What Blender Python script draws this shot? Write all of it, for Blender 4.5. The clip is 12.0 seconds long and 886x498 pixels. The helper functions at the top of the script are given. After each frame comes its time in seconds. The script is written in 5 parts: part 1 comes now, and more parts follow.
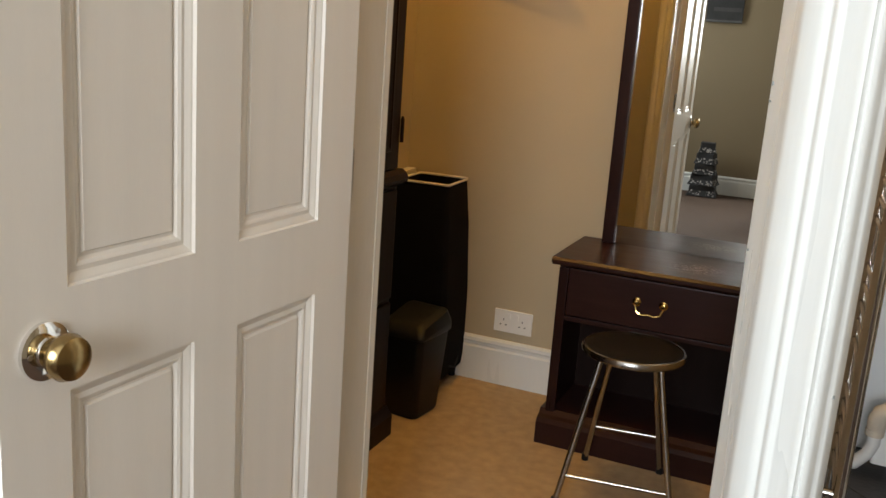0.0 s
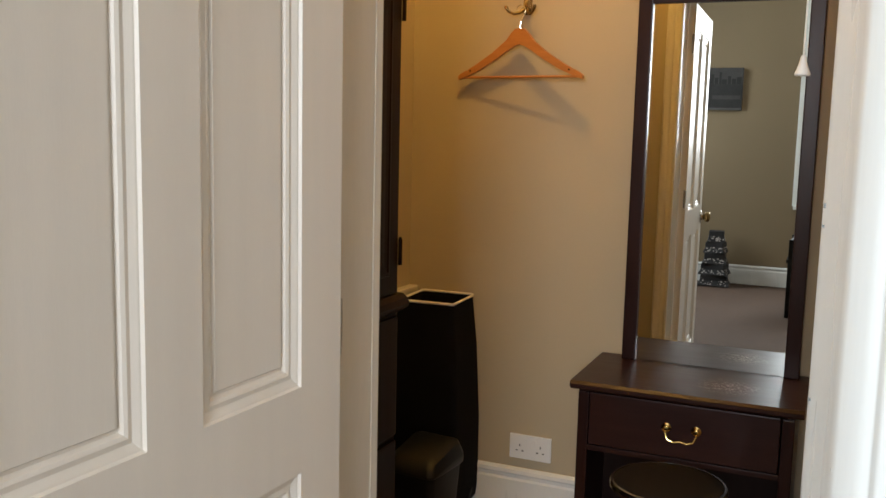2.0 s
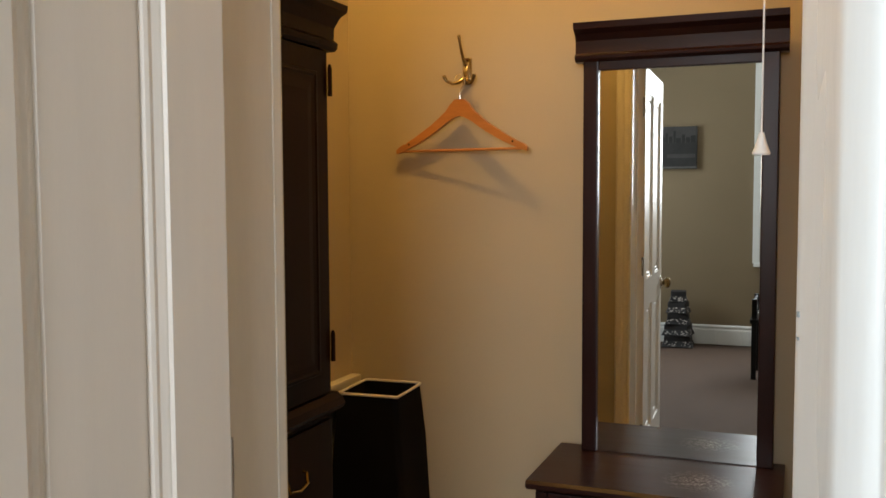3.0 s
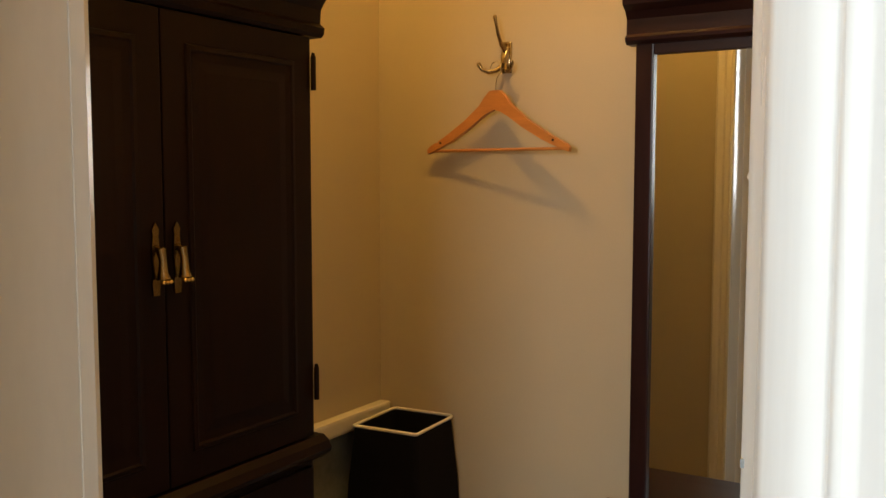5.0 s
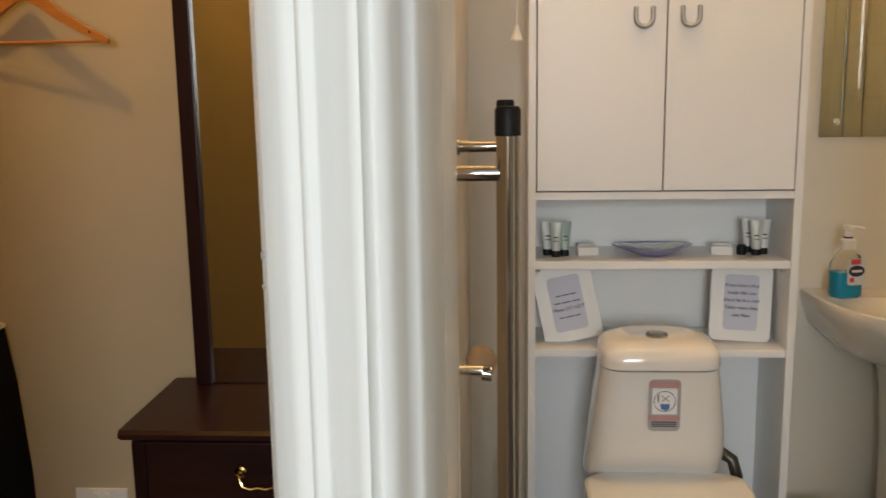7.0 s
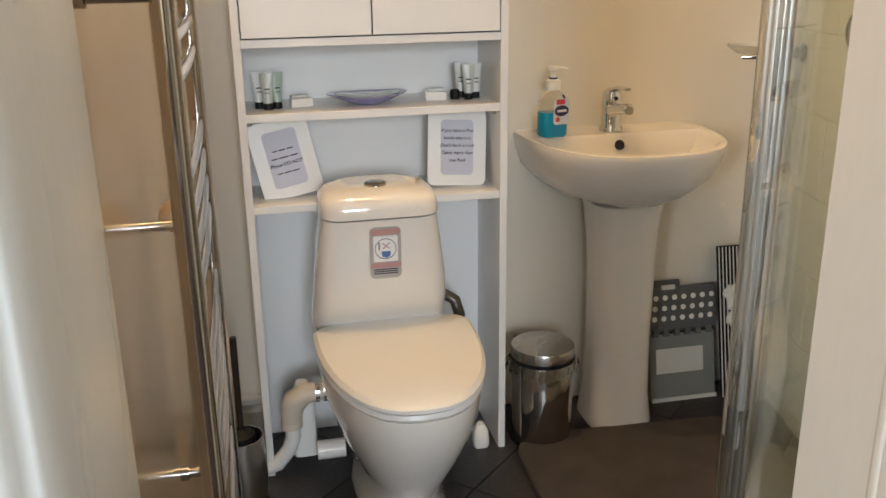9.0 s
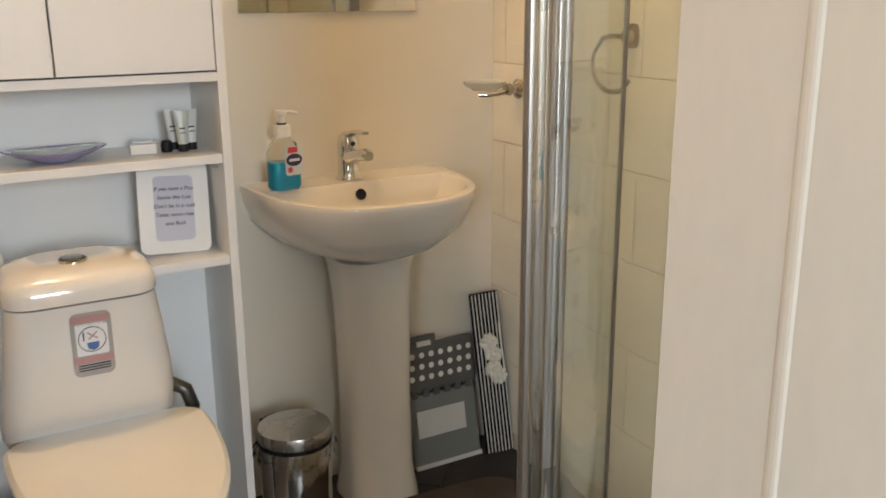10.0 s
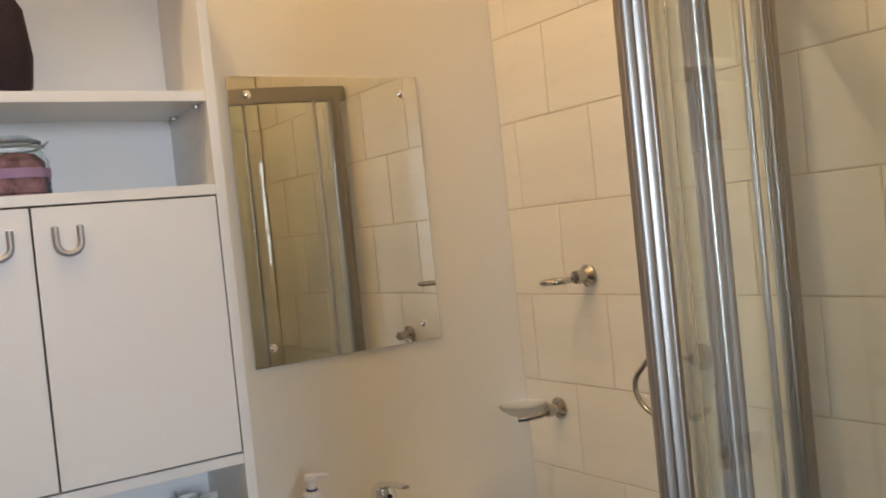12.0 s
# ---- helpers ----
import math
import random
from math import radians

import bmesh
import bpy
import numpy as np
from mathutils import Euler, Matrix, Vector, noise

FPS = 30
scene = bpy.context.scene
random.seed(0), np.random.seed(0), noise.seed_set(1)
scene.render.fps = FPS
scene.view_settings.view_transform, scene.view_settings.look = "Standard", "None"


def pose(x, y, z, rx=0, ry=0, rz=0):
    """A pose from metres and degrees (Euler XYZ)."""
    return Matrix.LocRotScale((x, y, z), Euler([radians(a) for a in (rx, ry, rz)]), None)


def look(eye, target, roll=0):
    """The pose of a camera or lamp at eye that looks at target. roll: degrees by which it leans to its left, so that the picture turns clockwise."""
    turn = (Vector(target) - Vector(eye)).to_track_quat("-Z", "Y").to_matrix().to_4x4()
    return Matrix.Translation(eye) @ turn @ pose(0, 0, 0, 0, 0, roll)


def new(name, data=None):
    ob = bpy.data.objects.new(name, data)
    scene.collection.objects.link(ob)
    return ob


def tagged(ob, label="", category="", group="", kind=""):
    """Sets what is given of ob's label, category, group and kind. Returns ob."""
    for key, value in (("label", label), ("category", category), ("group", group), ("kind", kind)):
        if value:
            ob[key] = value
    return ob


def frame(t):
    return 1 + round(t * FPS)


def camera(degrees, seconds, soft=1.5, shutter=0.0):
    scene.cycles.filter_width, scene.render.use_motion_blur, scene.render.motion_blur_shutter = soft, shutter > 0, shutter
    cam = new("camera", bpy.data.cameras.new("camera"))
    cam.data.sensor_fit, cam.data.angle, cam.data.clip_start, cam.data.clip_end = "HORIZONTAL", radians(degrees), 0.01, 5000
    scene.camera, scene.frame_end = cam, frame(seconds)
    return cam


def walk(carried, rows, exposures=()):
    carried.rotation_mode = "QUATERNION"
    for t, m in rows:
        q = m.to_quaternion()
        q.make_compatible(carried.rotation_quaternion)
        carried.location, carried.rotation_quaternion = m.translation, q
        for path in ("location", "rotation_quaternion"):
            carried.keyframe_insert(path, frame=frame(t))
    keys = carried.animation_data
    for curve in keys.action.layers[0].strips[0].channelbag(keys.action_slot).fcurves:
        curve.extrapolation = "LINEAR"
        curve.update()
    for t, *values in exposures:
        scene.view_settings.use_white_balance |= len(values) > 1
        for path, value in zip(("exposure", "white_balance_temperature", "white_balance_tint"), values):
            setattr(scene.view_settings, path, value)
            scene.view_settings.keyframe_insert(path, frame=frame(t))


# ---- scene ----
cam = camera(52.0, 12.0, shutter=0.15)
METRES, EYE, TILT, LEAN, TURN = 2.18, 1.3125, 0.0, 0.0, 23.1
ROWS = [
    (0.0, 0.0, 0.0, 0.0, 0.94, -13.3, -4.0),
    (0.5, -0.0052, 0.0149, 0.0086, 0.8, -11.51, -3.01),
    (1.0, -0.0075, 0.04, 0.011, 0.38, -10.35, -2.57),
    (1.5, -0.0065, 0.0704, 0.0162, 0.56, -9.22, -2.24),
    (2.0, -0.0004, 0.1099, 0.0248, 0.82, -7.51, -1.34),
    (2.5, 0.0191, 0.1658, 0.0359, 0.59, -5.45, -0.69),
    (3.0, 0.0328, 0.2138, 0.0503, -1.56, -3.75, 0.26),
    (3.5, 0.0438, 0.2726, 0.0702, -3.88, -2.06, 1.44),
    (5.5, 0.2087, 0.4079, 0.0749, 10.16, -5.74, -0.05),
    (6.0, 0.2054, 0.3914, 0.0631, 1.72, -8.72, 0.3),
    (6.5, 0.1861, 0.3572, 0.0542, -9.47, -9.54, 0.5),
    (7.0, 0.1868, 0.325, 0.0497, -19.59, -10.2, 0.84),
    (7.5, 0.1978, 0.3059, 0.0368, -26.81, -14.31, 0.6),
    (9.5, 0.2637, 0.3639, 0.0121, -42.25, -18.48, 0.4),
    (10.0, 0.3078, 0.4278, 0.0002, -52.96, -15.58, 0.4),
    (10.5, 0.3137, 0.4729, 0.0139, -58.83, -13.07, 1.76),
    (11.0, 0.32, 0.5109, 0.0462, -62.2, -9.87, 3.48),
    (11.5, 0.3265, 0.5453, 0.0617, -63.08, -4.89, 4.7),
    (12.0, 0.3539, 0.5514, 0.097, -56.12, -1.21, 5.77),
]
walk(cam, [(t, pose(0, 0, EYE, TILT, LEAN, TURN) @ pose(METRES * x, METRES * y, METRES * z, 90 + pitch, roll, yaw)) for t, x, y, z, yaw, pitch, roll in ROWS],
     [(0.0, 0.42, 6450, 10), (1.0, 0.42, 6350, 10), (2.5, 0.36, 6250, 10), (3.5, 0.16, 6250, 10), (5.5, 0.36, 6600, 10), (6.0, 0.28, 6600, 10), (6.5, 0.16, 6600, 10), (7.0, 0.04, 6500, 10), (7.5, -0.08, 6400, 10), (9.5, 0.56, 6200, 10), (10.0, 0.42, 6250, 10), (10.5, 0.46, 6150, 10), (11.0, 0.36, 6000, 10), (11.5, 0.34, 5950, 10), (12.0, 0.06, 5550, 10)])


# ---- world, light, exposure ----
world = bpy.data.worlds.new("sky")
scene.world = world
world.use_nodes = True
wn = world.node_tree.nodes
sky = wn.new("ShaderNodeTexSky")
sky.sky_type, sky.sun_disc, sky.sun_elevation, sky.sun_rotation = "NISHITA", False, radians(35), radians(200)
world.node_tree.links.new(sky.outputs[0], wn["Background"].inputs[0])
wn["Background"].inputs[1].default_value = 0.12


def lamp(name, kind, m, energy, colour, size=0.1, size_y=None):
    d = bpy.data.lights.new(name, kind)
    d.energy, d.color = energy, colour
    if kind == "AREA":
        d.size = size
        if size_y:
            d.shape, d.size_y = "RECTANGLE", size_y
    else:
        d.shadow_soft_size = size
    ob = new(name, d)
    ob.matrix_world = m
    return ob


lamp("window_daylight", "AREA", look((0.15, -2.88, 1.95), (0.15, 2.0, 1.75)), 86, (0.93, 0.97, 1.0), 1.15, 1.25)
# added fill from the west to brighten post and bathroom; no window known there
lamp("added_side_fill", "AREA", look((-2.66, -1.85, 1.75), (2.0, 2.2, 1.1)), 108, (0.90, 0.96, 1.0), 1.45, 1.45)
lamp("dressing_bulb", "POINT", pose(-0.98, 2.42, 2.93), 29.0, (1.0, 0.57, 0.14), 0.022)
lamp("bathroom_bulb", "POINT", pose(0.44, 2.65, 2.93), 25.0, (1.0, 0.67, 0.33), 0.045)


# ---- materials ----
def material(name, colour, rough=0.5, metal=0.0, vary=0.06, scale=6.0, fine=120.0, bump=0.05, stretch=(1, 1, 1), coat=0.0, spread=0.0, warm=None, spec=0.5):
    """A surface with broad uneven tone, fine grain and relief, in object space."""
    m = bpy.data.materials.new(name)
    m.use_nodes = True
    n, l = m.node_tree.nodes, m.node_tree.links
    b = n["Principled BSDF"]
    b.inputs["Metallic"].default_value = metal
    b.inputs["Coat Weight"].default_value = coat
    b.inputs["Specular IOR Level"].default_value = spec
    tc, mp = n.new("ShaderNodeTexCoord"), n.new("ShaderNodeMapping")
    mp.inputs["Scale"].default_value = stretch
    l.new(tc.outputs["Object"], mp.inputs[0])
    big, small = n.new("ShaderNodeTexNoise"), n.new("ShaderNodeTexNoise")
    for t, s, d in ((big, scale, 3.0), (small, fine, 4.0)):
        t.inputs["Scale"].default_value, t.inputs["Detail"].default_value = s, d
        l.new(mp.outputs[0], t.inputs[0])
    ramp = n.new("ShaderNodeValToRGB")
    c = Vector(colour)
    second = Vector(warm) if warm else c
    ramp.color_ramp.elements[0].position, ramp.color_ramp.elements[1].position = 0.3, 0.7
    ramp.color_ramp.elements[0].color = (*(c * (1 - vary)), 1)
    ramp.color_ramp.elements[1].color = (*[min(1, v) for v in second * (1 + vary)], 1)
    mix = n.new("ShaderNodeMath")
    mix.operation = "MULTIPLY_ADD"
    mix.inputs[1].default_value = 0.35
    l.new(small.outputs[0], mix.inputs[0])
    sc = n.new("ShaderNodeMath")
    sc.operation = "MULTIPLY"
    sc.inputs[1].default_value = 0.65
    l.new(big.outputs[0], sc.inputs[0])
    l.new(sc.outputs[0], mix.inputs[2])
    fac = mix.outputs[0]
    if spread:
        info, ad = n.new("ShaderNodeObjectInfo"), n.new("ShaderNodeMath")
        ad.operation = "MULTIPLY_ADD"
        ad.inputs[1].default_value = spread
        l.new(info.outputs["Random"], ad.inputs[0])
        l.new(fac, ad.inputs[2])
        fac = ad.outputs[0]
    l.new(fac, ramp.inputs[0])
    l.new(ramp.outputs[0], b.inputs["Base Color"])
    rr = n.new("ShaderNodeMapRange")
    rr.inputs[3].default_value, rr.inputs[4].default_value = max(0.0, rough - min(0.06, 0.25 * rough)), min(1, rough + min(0.06, 0.25 * rough))
    l.new(big.outputs[0], rr.inputs[0])
    l.new(rr.outputs[0], b.inputs["Roughness"])
    if bump:
        bp = n.new("ShaderNodeBump")
        bp.inputs["Strength"].default_value, bp.inputs["Distance"].default_value = bump, 0.01
        l.new(small.outputs[0], bp.inputs["Height"])
        l.new(bp.outputs[0], b.inputs["Normal"])
    return m


def clear(name, colour=(1, 1, 1), rough=0.0, ior=1.45):
    m = bpy.data.materials.new(name)
    m.use_nodes = True
    b = m.node_tree.nodes["Principled BSDF"]
    b.inputs["Base Color"].default_value = (*colour, 1)
    b.inputs["Roughness"].default_value, b.inputs["IOR"].default_value = rough, ior
    b.inputs["Transmission Weight"].default_value = 1.0
    return m


WALL_CREAM = material("cream_wall_paint", (0.45, 0.375, 0.252), 0.62, vary=0.03, scale=2.5, fine=300, bump=0.06)
WALL_WHITE = material("bathroom_wall_paint", (0.80, 0.755, 0.66), 0.5, vary=0.02, scale=2, fine=300, bump=0.04)
WALL_GLOSS = material("glossy_wall_panel", (0.72, 0.61, 0.47), 0.16, vary=0.03, scale=2, fine=200, bump=0.01)
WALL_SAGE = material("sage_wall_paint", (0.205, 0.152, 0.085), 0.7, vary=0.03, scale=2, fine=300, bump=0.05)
CEILING = material("ceiling_paint", (0.8, 0.79, 0.76), 0.8, vary=0.02, scale=3, fine=200, bump=0.05)
GLOSS_WHITE = material("white_gloss_paint", (0.72, 0.73, 0.705), 0.28, vary=0.03, scale=5, fine=90, bump=0.03, stretch=(1, 1, 0.15))
DOOR_PAINT = material("off_white_door_paint", (0.83, 0.775, 0.70), 0.38, vary=0.03, scale=4, fine=160, bump=0.06, stretch=(6, 6, 0.35))
JAMB_PAINT = material("cream_jamb_paint", (0.69, 0.64, 0.55), 0.24, vary=0.04, scale=5, fine=80, bump=0.02, stretch=(1, 1, 0.3))
CARPET = material("beige_carpet", (0.46, 0.33, 0.185), 0.95, vary=0.18, scale=24, fine=420, bump=0.6)
CARPET_BROWN = material("brown_carpet", (0.066, 0.037, 0.021), 0.95, vary=0.15, scale=8, fine=420, bump=0.6)
MAHOGANY = material("mahogany", (0.021, 0.0068, 0.0055), 0.33, vary=0.12, scale=5, fine=60, bump=0.0, stretch=(1, 8, 8), warm=(0.027, 0.0090, 0.0070), spec=0.25)
MAHOGANY_UP = material("mahogany_upright", (0.017, 0.0056, 0.0047), 0.30, vary=0.12, scale=5, fine=60, bump=0.0, stretch=(8, 8, 1), warm=(0.022, 0.0072, 0.0058), spec=0.22)
MAHOGANY_DARK = material("dark_mahogany", (0.0105, 0.0040, 0.0028), 0.45, vary=0.22, scale=5, fine=60, bump=0.01, stretch=(8, 8, 1), spec=0.15)
BRASS = material("brass", (0.72, 0.50, 0.18), 0.16, 1.0, vary=0.1, scale=20, fine=200, bump=0.0)
KNOB = material("worn_brass_knob", (0.38, 0.27, 0.12), 0.26, 1.0, vary=0.15, scale=25, fine=200, bump=0.0)
DULL_BRASS = material("tarnished_brass", (0.36, 0.27, 0.14), 0.2, 1.0, vary=0.25, scale=40, fine=200, bump=0.0)
AGED_BRASS = material("aged_brass", (0.44, 0.37, 0.26), 0.10, 1.0, vary=0.2, scale=60, fine=200, bump=0.0)
CHROME = material("chrome", (0.80, 0.79, 0.77), 0.07, 1.0, vary=0.03, scale=10, fine=200, bump=0.0)
ALU = material("polished_aluminium", (0.38, 0.355, 0.32), 0.36, 1.0, vary=0.06, scale=14, fine=200, bump=0.01, stretch=(1, 1, 0.1))
STEEL = material("brushed_steel", (0.55, 0.53, 0.50), 0.28, 1.0, vary=0.08, scale=10, fine=300, bump=0.03, stretch=(1, 1, 0.1))
TUBE_STEEL = material("dull_chromed_steel", (0.42, 0.41, 0.40), 0.24, 1.0, vary=0.12, scale=30, fine=200, bump=0.0)
RAIL_CHROME = material("dark_chrome", (0.44, 0.42, 0.40), 0.09, 1.0, vary=0.06, scale=12, fine=200, bump=0.0)
DARK_STEEL = material("dark_steel", (0.10, 0.085, 0.075), 0.3, 1.0, vary=0.1, scale=20, fine=200, bump=0.0)
SATIN = material("satin_nickel", (0.42, 0.41, 0.40), 0.45, 0.6, vary=0.05)
BLACK_PLASTIC = material("black_plastic", (0.009, 0.009, 0.010), 0.5, vary=0.2, scale=10, fine=200, bump=0.04, spec=0.25)
BLACK_FABRIC = material("black_woven_fabric", (0.006, 0.0055, 0.0065), 0.9, vary=0.3, scale=12, fine=500, bump=0.4, spec=0.1)
BLACK_VINYL = material("black_vinyl", (0.010, 0.009, 0.009), 0.75, vary=0.2, scale=14, fine=260, bump=0.15, spec=0.10)
PIPING = material("white_piping", (0.72, 0.68, 0.62), 0.7, vary=0.06, scale=20, fine=300, bump=0.2)
BEECH = material("varnished_beech", (0.46, 0.18, 0.043), 0.35, vary=0.16, scale=9, fine=80, bump=0.03, stretch=(1, 8, 8))
WHITE_PLASTIC = material("white_plastic", (0.80, 0.79, 0.76), 0.3, vary=0.02, scale=8, fine=200, bump=0.01)
CERAMIC = material("white_ceramic", (0.77, 0.745, 0.70), 0.09, vary=0.015, scale=3, fine=100, bump=0.0, coat=0.5)
LAMINATE = material("white_laminate", (0.79, 0.79, 0.78), 0.35, vary=0.02, scale=3, fine=120, bump=0.02)
LAMINATE_IN = material("white_laminate_interior", (0.85, 0.86, 0.855), 0.45, vary=0.02, scale=3, fine=120, bump=0.02)
TILE = material("cream_ceramic_tile", (0.73, 0.68, 0.57), 0.20, vary=0.05, scale=5, fine=60, bump=0.03, stretch=(1, 0.5, 4), spread=0.14)
GROUT = material("brown_grout", (0.55, 0.46, 0.33), 0.9, vary=0.15, scale=20, fine=300, bump=0.2)
SLATE = material("dark_slate_tile", (0.022, 0.020, 0.020), 0.45, vary=0.4, scale=5, fine=70, bump=0.2, spread=0.2)
SLATE_GROUT = material("grey_floor_grout", (0.07, 0.065, 0.06), 0.9, vary=0.2, scale=20, fine=200, bump=0.1)
MAT_BROWN = material("brown_bath_mat", (0.095, 0.078, 0.066), 1.0, vary=0.25, scale=12, fine=340, bump=1.0)
GREY_PLASTIC = material("grey_plastic", (0.20, 0.215, 0.21), 0.45, vary=0.05, scale=9, fine=200, bump=0.04)
DARK_GREY_PLASTIC = material("dark_grey_plastic", (0.10, 0.105, 0.105), 0.5, vary=0.05, scale=9, fine=200, bump=0.04)
PALE_GREY = material("pale_grey_plastic", (0.60, 0.61, 0.60), 0.45, vary=0.04, scale=9, fine=200, bump=0.02)
PAPER = material("lilac_grey_paper", (0.60, 0.61, 0.70), 0.7, vary=0.03, scale=9, fine=200, bump=0.02)
INK = material("dark_ink", (0.03, 0.03, 0.05), 0.7, vary=0.1, scale=30, fine=200, bump=0.0)
INK_FADED = material("faded_blue_ink", (0.10, 0.10, 0.15), 0.7, vary=0.1, scale=30, fine=200, bump=0.0)
MIRROR = material("silvered_mirror", (0.70, 0.71, 0.68), 0.004, 1.0, vary=0.0, scale=3, fine=50, bump=0.0)
GLASS = clear("shower_glass", (0.93, 0.97, 0.95))


# ---- builders ----
def thing(name, at, label, category, group="", turn=0.0, kind=""):
    ob = new(name)
    ob.empty_display_size = 0.05
    ob.matrix_world = pose(*at, 0, 0, turn)
    return tagged(ob, label, category, group, kind)


def part(name, bm, mat, parent=None, label="", smooth=False, m=None, crease=38):
    """Links a bmesh as one mesh object under a thing or a part."""
    me = bpy.data.meshes.new(name)
    bmesh.ops.recalc_face_normals(bm, faces=bm.faces[:])
    bm.to_mesh(me)
    bm.free()
    if smooth:
        for p in me.polygons:
            p.use_smooth = True
        me.set_sharp_from_angle(angle=radians(crease))
    me.materials.append(mat)
    ob = new(name, me)
    if m is not None:
        ob.matrix_basis = m
    if parent is not None:
        ob.parent = parent
    if label:
        ob["label"] = label
    return ob


def structure(name, bm, mat, label, category, smooth=False, crease=38):
    return tagged(part(name, bm, mat, None, "", smooth, None, crease), label, category, kind="structure")


def box(lo, hi, bevel=0.0, bm=None, seg=2):
    bm = bm or bmesh.new()
    r = bmesh.ops.create_cube(bm, size=1.0)
    lo, hi = Vector(lo), Vector(hi)
    for v in r["verts"]:
        v.co = Vector([lo[i] + (v.co[i] + 0.5) * (hi[i] - lo[i]) for i in range(3)])
    if bevel:
        es = list({e for v in r["verts"] for e in v.link_edges})
        bmesh.ops.bevel(bm, geom=es, offset=bevel, segments=seg, profile=0.7, affect="EDGES")
    return bm


def lathe(profile, steps=32, bm=None, at=(0, 0, 0), sx=1.0, sy=1.0):
    """Turns (radius, height) pairs round the z axis."""
    bm = bm or bmesh.new()
    rings = []
    for r, z in profile:
        if r < 1e-5:
            rings.append([bm.verts.new((at[0], at[1], at[2] + z))])
        else:
            rings.append([bm.verts.new((at[0] + sx * r * math.cos(2 * math.pi * k / steps), at[1] + sy * r * math.sin(2 * math.pi * k / steps), at[2] + z)) for k in range(steps)])
    for a, b in zip(rings, rings[1:]):
        for k in range(steps):
            j = (k + 1) % steps
            if len(a) == 1 and len(b) > 1:
                bm.faces.new((a[0], b[j], b[k]))
            elif len(b) == 1 and len(a) > 1:
                bm.faces.new((a[k], a[j], b[0]))
            elif len(a) > 1:
                bm.faces.new((a[k], a[j], b[j], b[k]))
    return bm


def loft(rings, caps=True, bm=None):
    """Skins closed rings of equal length."""
    bm = bm or bmesh.new()
    vs = [[bm.verts.new(p) for p in ring] for ring in rings]
    n = len(vs[0])
    for a, b in zip(vs, vs[1:]):
        for k in range(n):
            j = (k + 1) % n
            bm.faces.new((a[k], a[j], b[j], b[k]))
    if caps:
        bm.faces.new(vs[0][::-1])
        bm.faces.new(vs[-1])
    return bm


def tube(points, r, steps=10, bm=None, closed=False):
    """A round bar along a line of points."""
    bm = bm or bmesh.new()
    pts = [Vector(p) for p in points]
    rings = []
    up = Vector((0, 0, 1))
    prev = None
    for i, p in enumerate(pts):
        a, b = pts[max(i - 1, 0)], pts[min(i + 1, len(pts) - 1)]
        if closed:
            a, b = pts[i - 1], pts[(i + 1) % len(pts)]
        d = (b - a).normalized()
        if prev is None:
            side = d.cross(up if abs(d.z) < 0.9 else Vector((1, 0, 0))).normalized()
        else:
            side = (prev - d * prev.dot(d)).normalized()
        prev = side
        other = d.cross(side)
        rr = r[i] if isinstance(r, (list, tuple)) else r
        rings.append([p + rr * (math.cos(2 * math.pi * k / steps) * side + math.sin(2 * math.pi * k / steps) * other) for k in range(steps)])
    if closed:
        rings.append(rings[0])
    return loft(rings, not closed, bm)


def prism(outline, lo, hi, axis="z", bm=None):
    """Extrudes an outline of pairs along an axis."""
    def at(u, v, w):
        return {"z": (u, v, w), "y": (u, w, v), "x": (w, u, v)}[axis]
    return loft([[at(u, v, lo) for u, v in outline], [at(u, v, hi) for u, v in outline]], True, bm)


def rounded(w, h, r, n=5, cx=0.0, cy=0.0):
    """A rectangle's outline with round corners."""
    out = []
    for sx, sy, a0 in ((1, 1, 0), (-1, 1, 90), (-1, -1, 180), (1, -1, 270)):
        for k in range(n + 1):
            a = radians(a0 + 90 * k / n)
            out.append((cx + sx * (w / 2 - r) + r * math.cos(a), cy + sy * (h / 2 - r) + r * math.sin(a)))
    return out


def arc(cx, cy, r, a0, a1, n):
    return [(cx + r * math.cos(radians(a0 + (a1 - a0) * k / n)), cy + r * math.sin(radians(a0 + (a1 - a0) * k / n))) for k in range(n + 1)]


# ---- structure ----
FB = 0.065          # the bathroom's floor stands a little higher
CEIL = 3.08
YW = 3.185          # far wall of both rooms


def room_wall(name, lo, hi, mat, label):
    return structure(name, box(lo, hi), mat, label, "wall")


structure("floor_dressing_room", box((-1.90, 1.45, -0.1), (-0.02, 3.30, 0.0)), CARPET, "beige cut-pile carpet of the dressing room with faint stains", "carpet")
structure("floor_bedroom", box((-2.6, -3.0, -0.1), (1.9, 1.45, -0.004)), CARPET_BROWN, "brown carpet of the bedroom", "carpet")
structure("floor_bathroom", box((-0.02, 1.45, -0.1), (1.75, 3.30, FB - 0.006)), SLATE_GROUT, "grey grout bed under the dark floor tiles", "floor")
structure("ceiling_bedroom", box((-2.7, -3.05, 3.10), (1.95, 1.45, 3.20)), CEILING, "plain white bedroom ceiling", "ceiling")
structure("ceiling", box((-2.7, 1.45, CEIL), (1.95, 3.4, CEIL + 0.1)), CEILING, "plain white painted ceiling", "ceiling")
room_wall("wall_dressing_north", (-1.95, YW, 0), (-0.02, YW + 0.12, CEIL), WALL_CREAM, "cream painted wall behind the clothes hook and dressing table")
room_wall("wall_bathroom_north", (-0.02, YW, 0), (1.75, YW + 0.12, CEIL), WALL_WHITE, "off-white painted wall behind the basin")
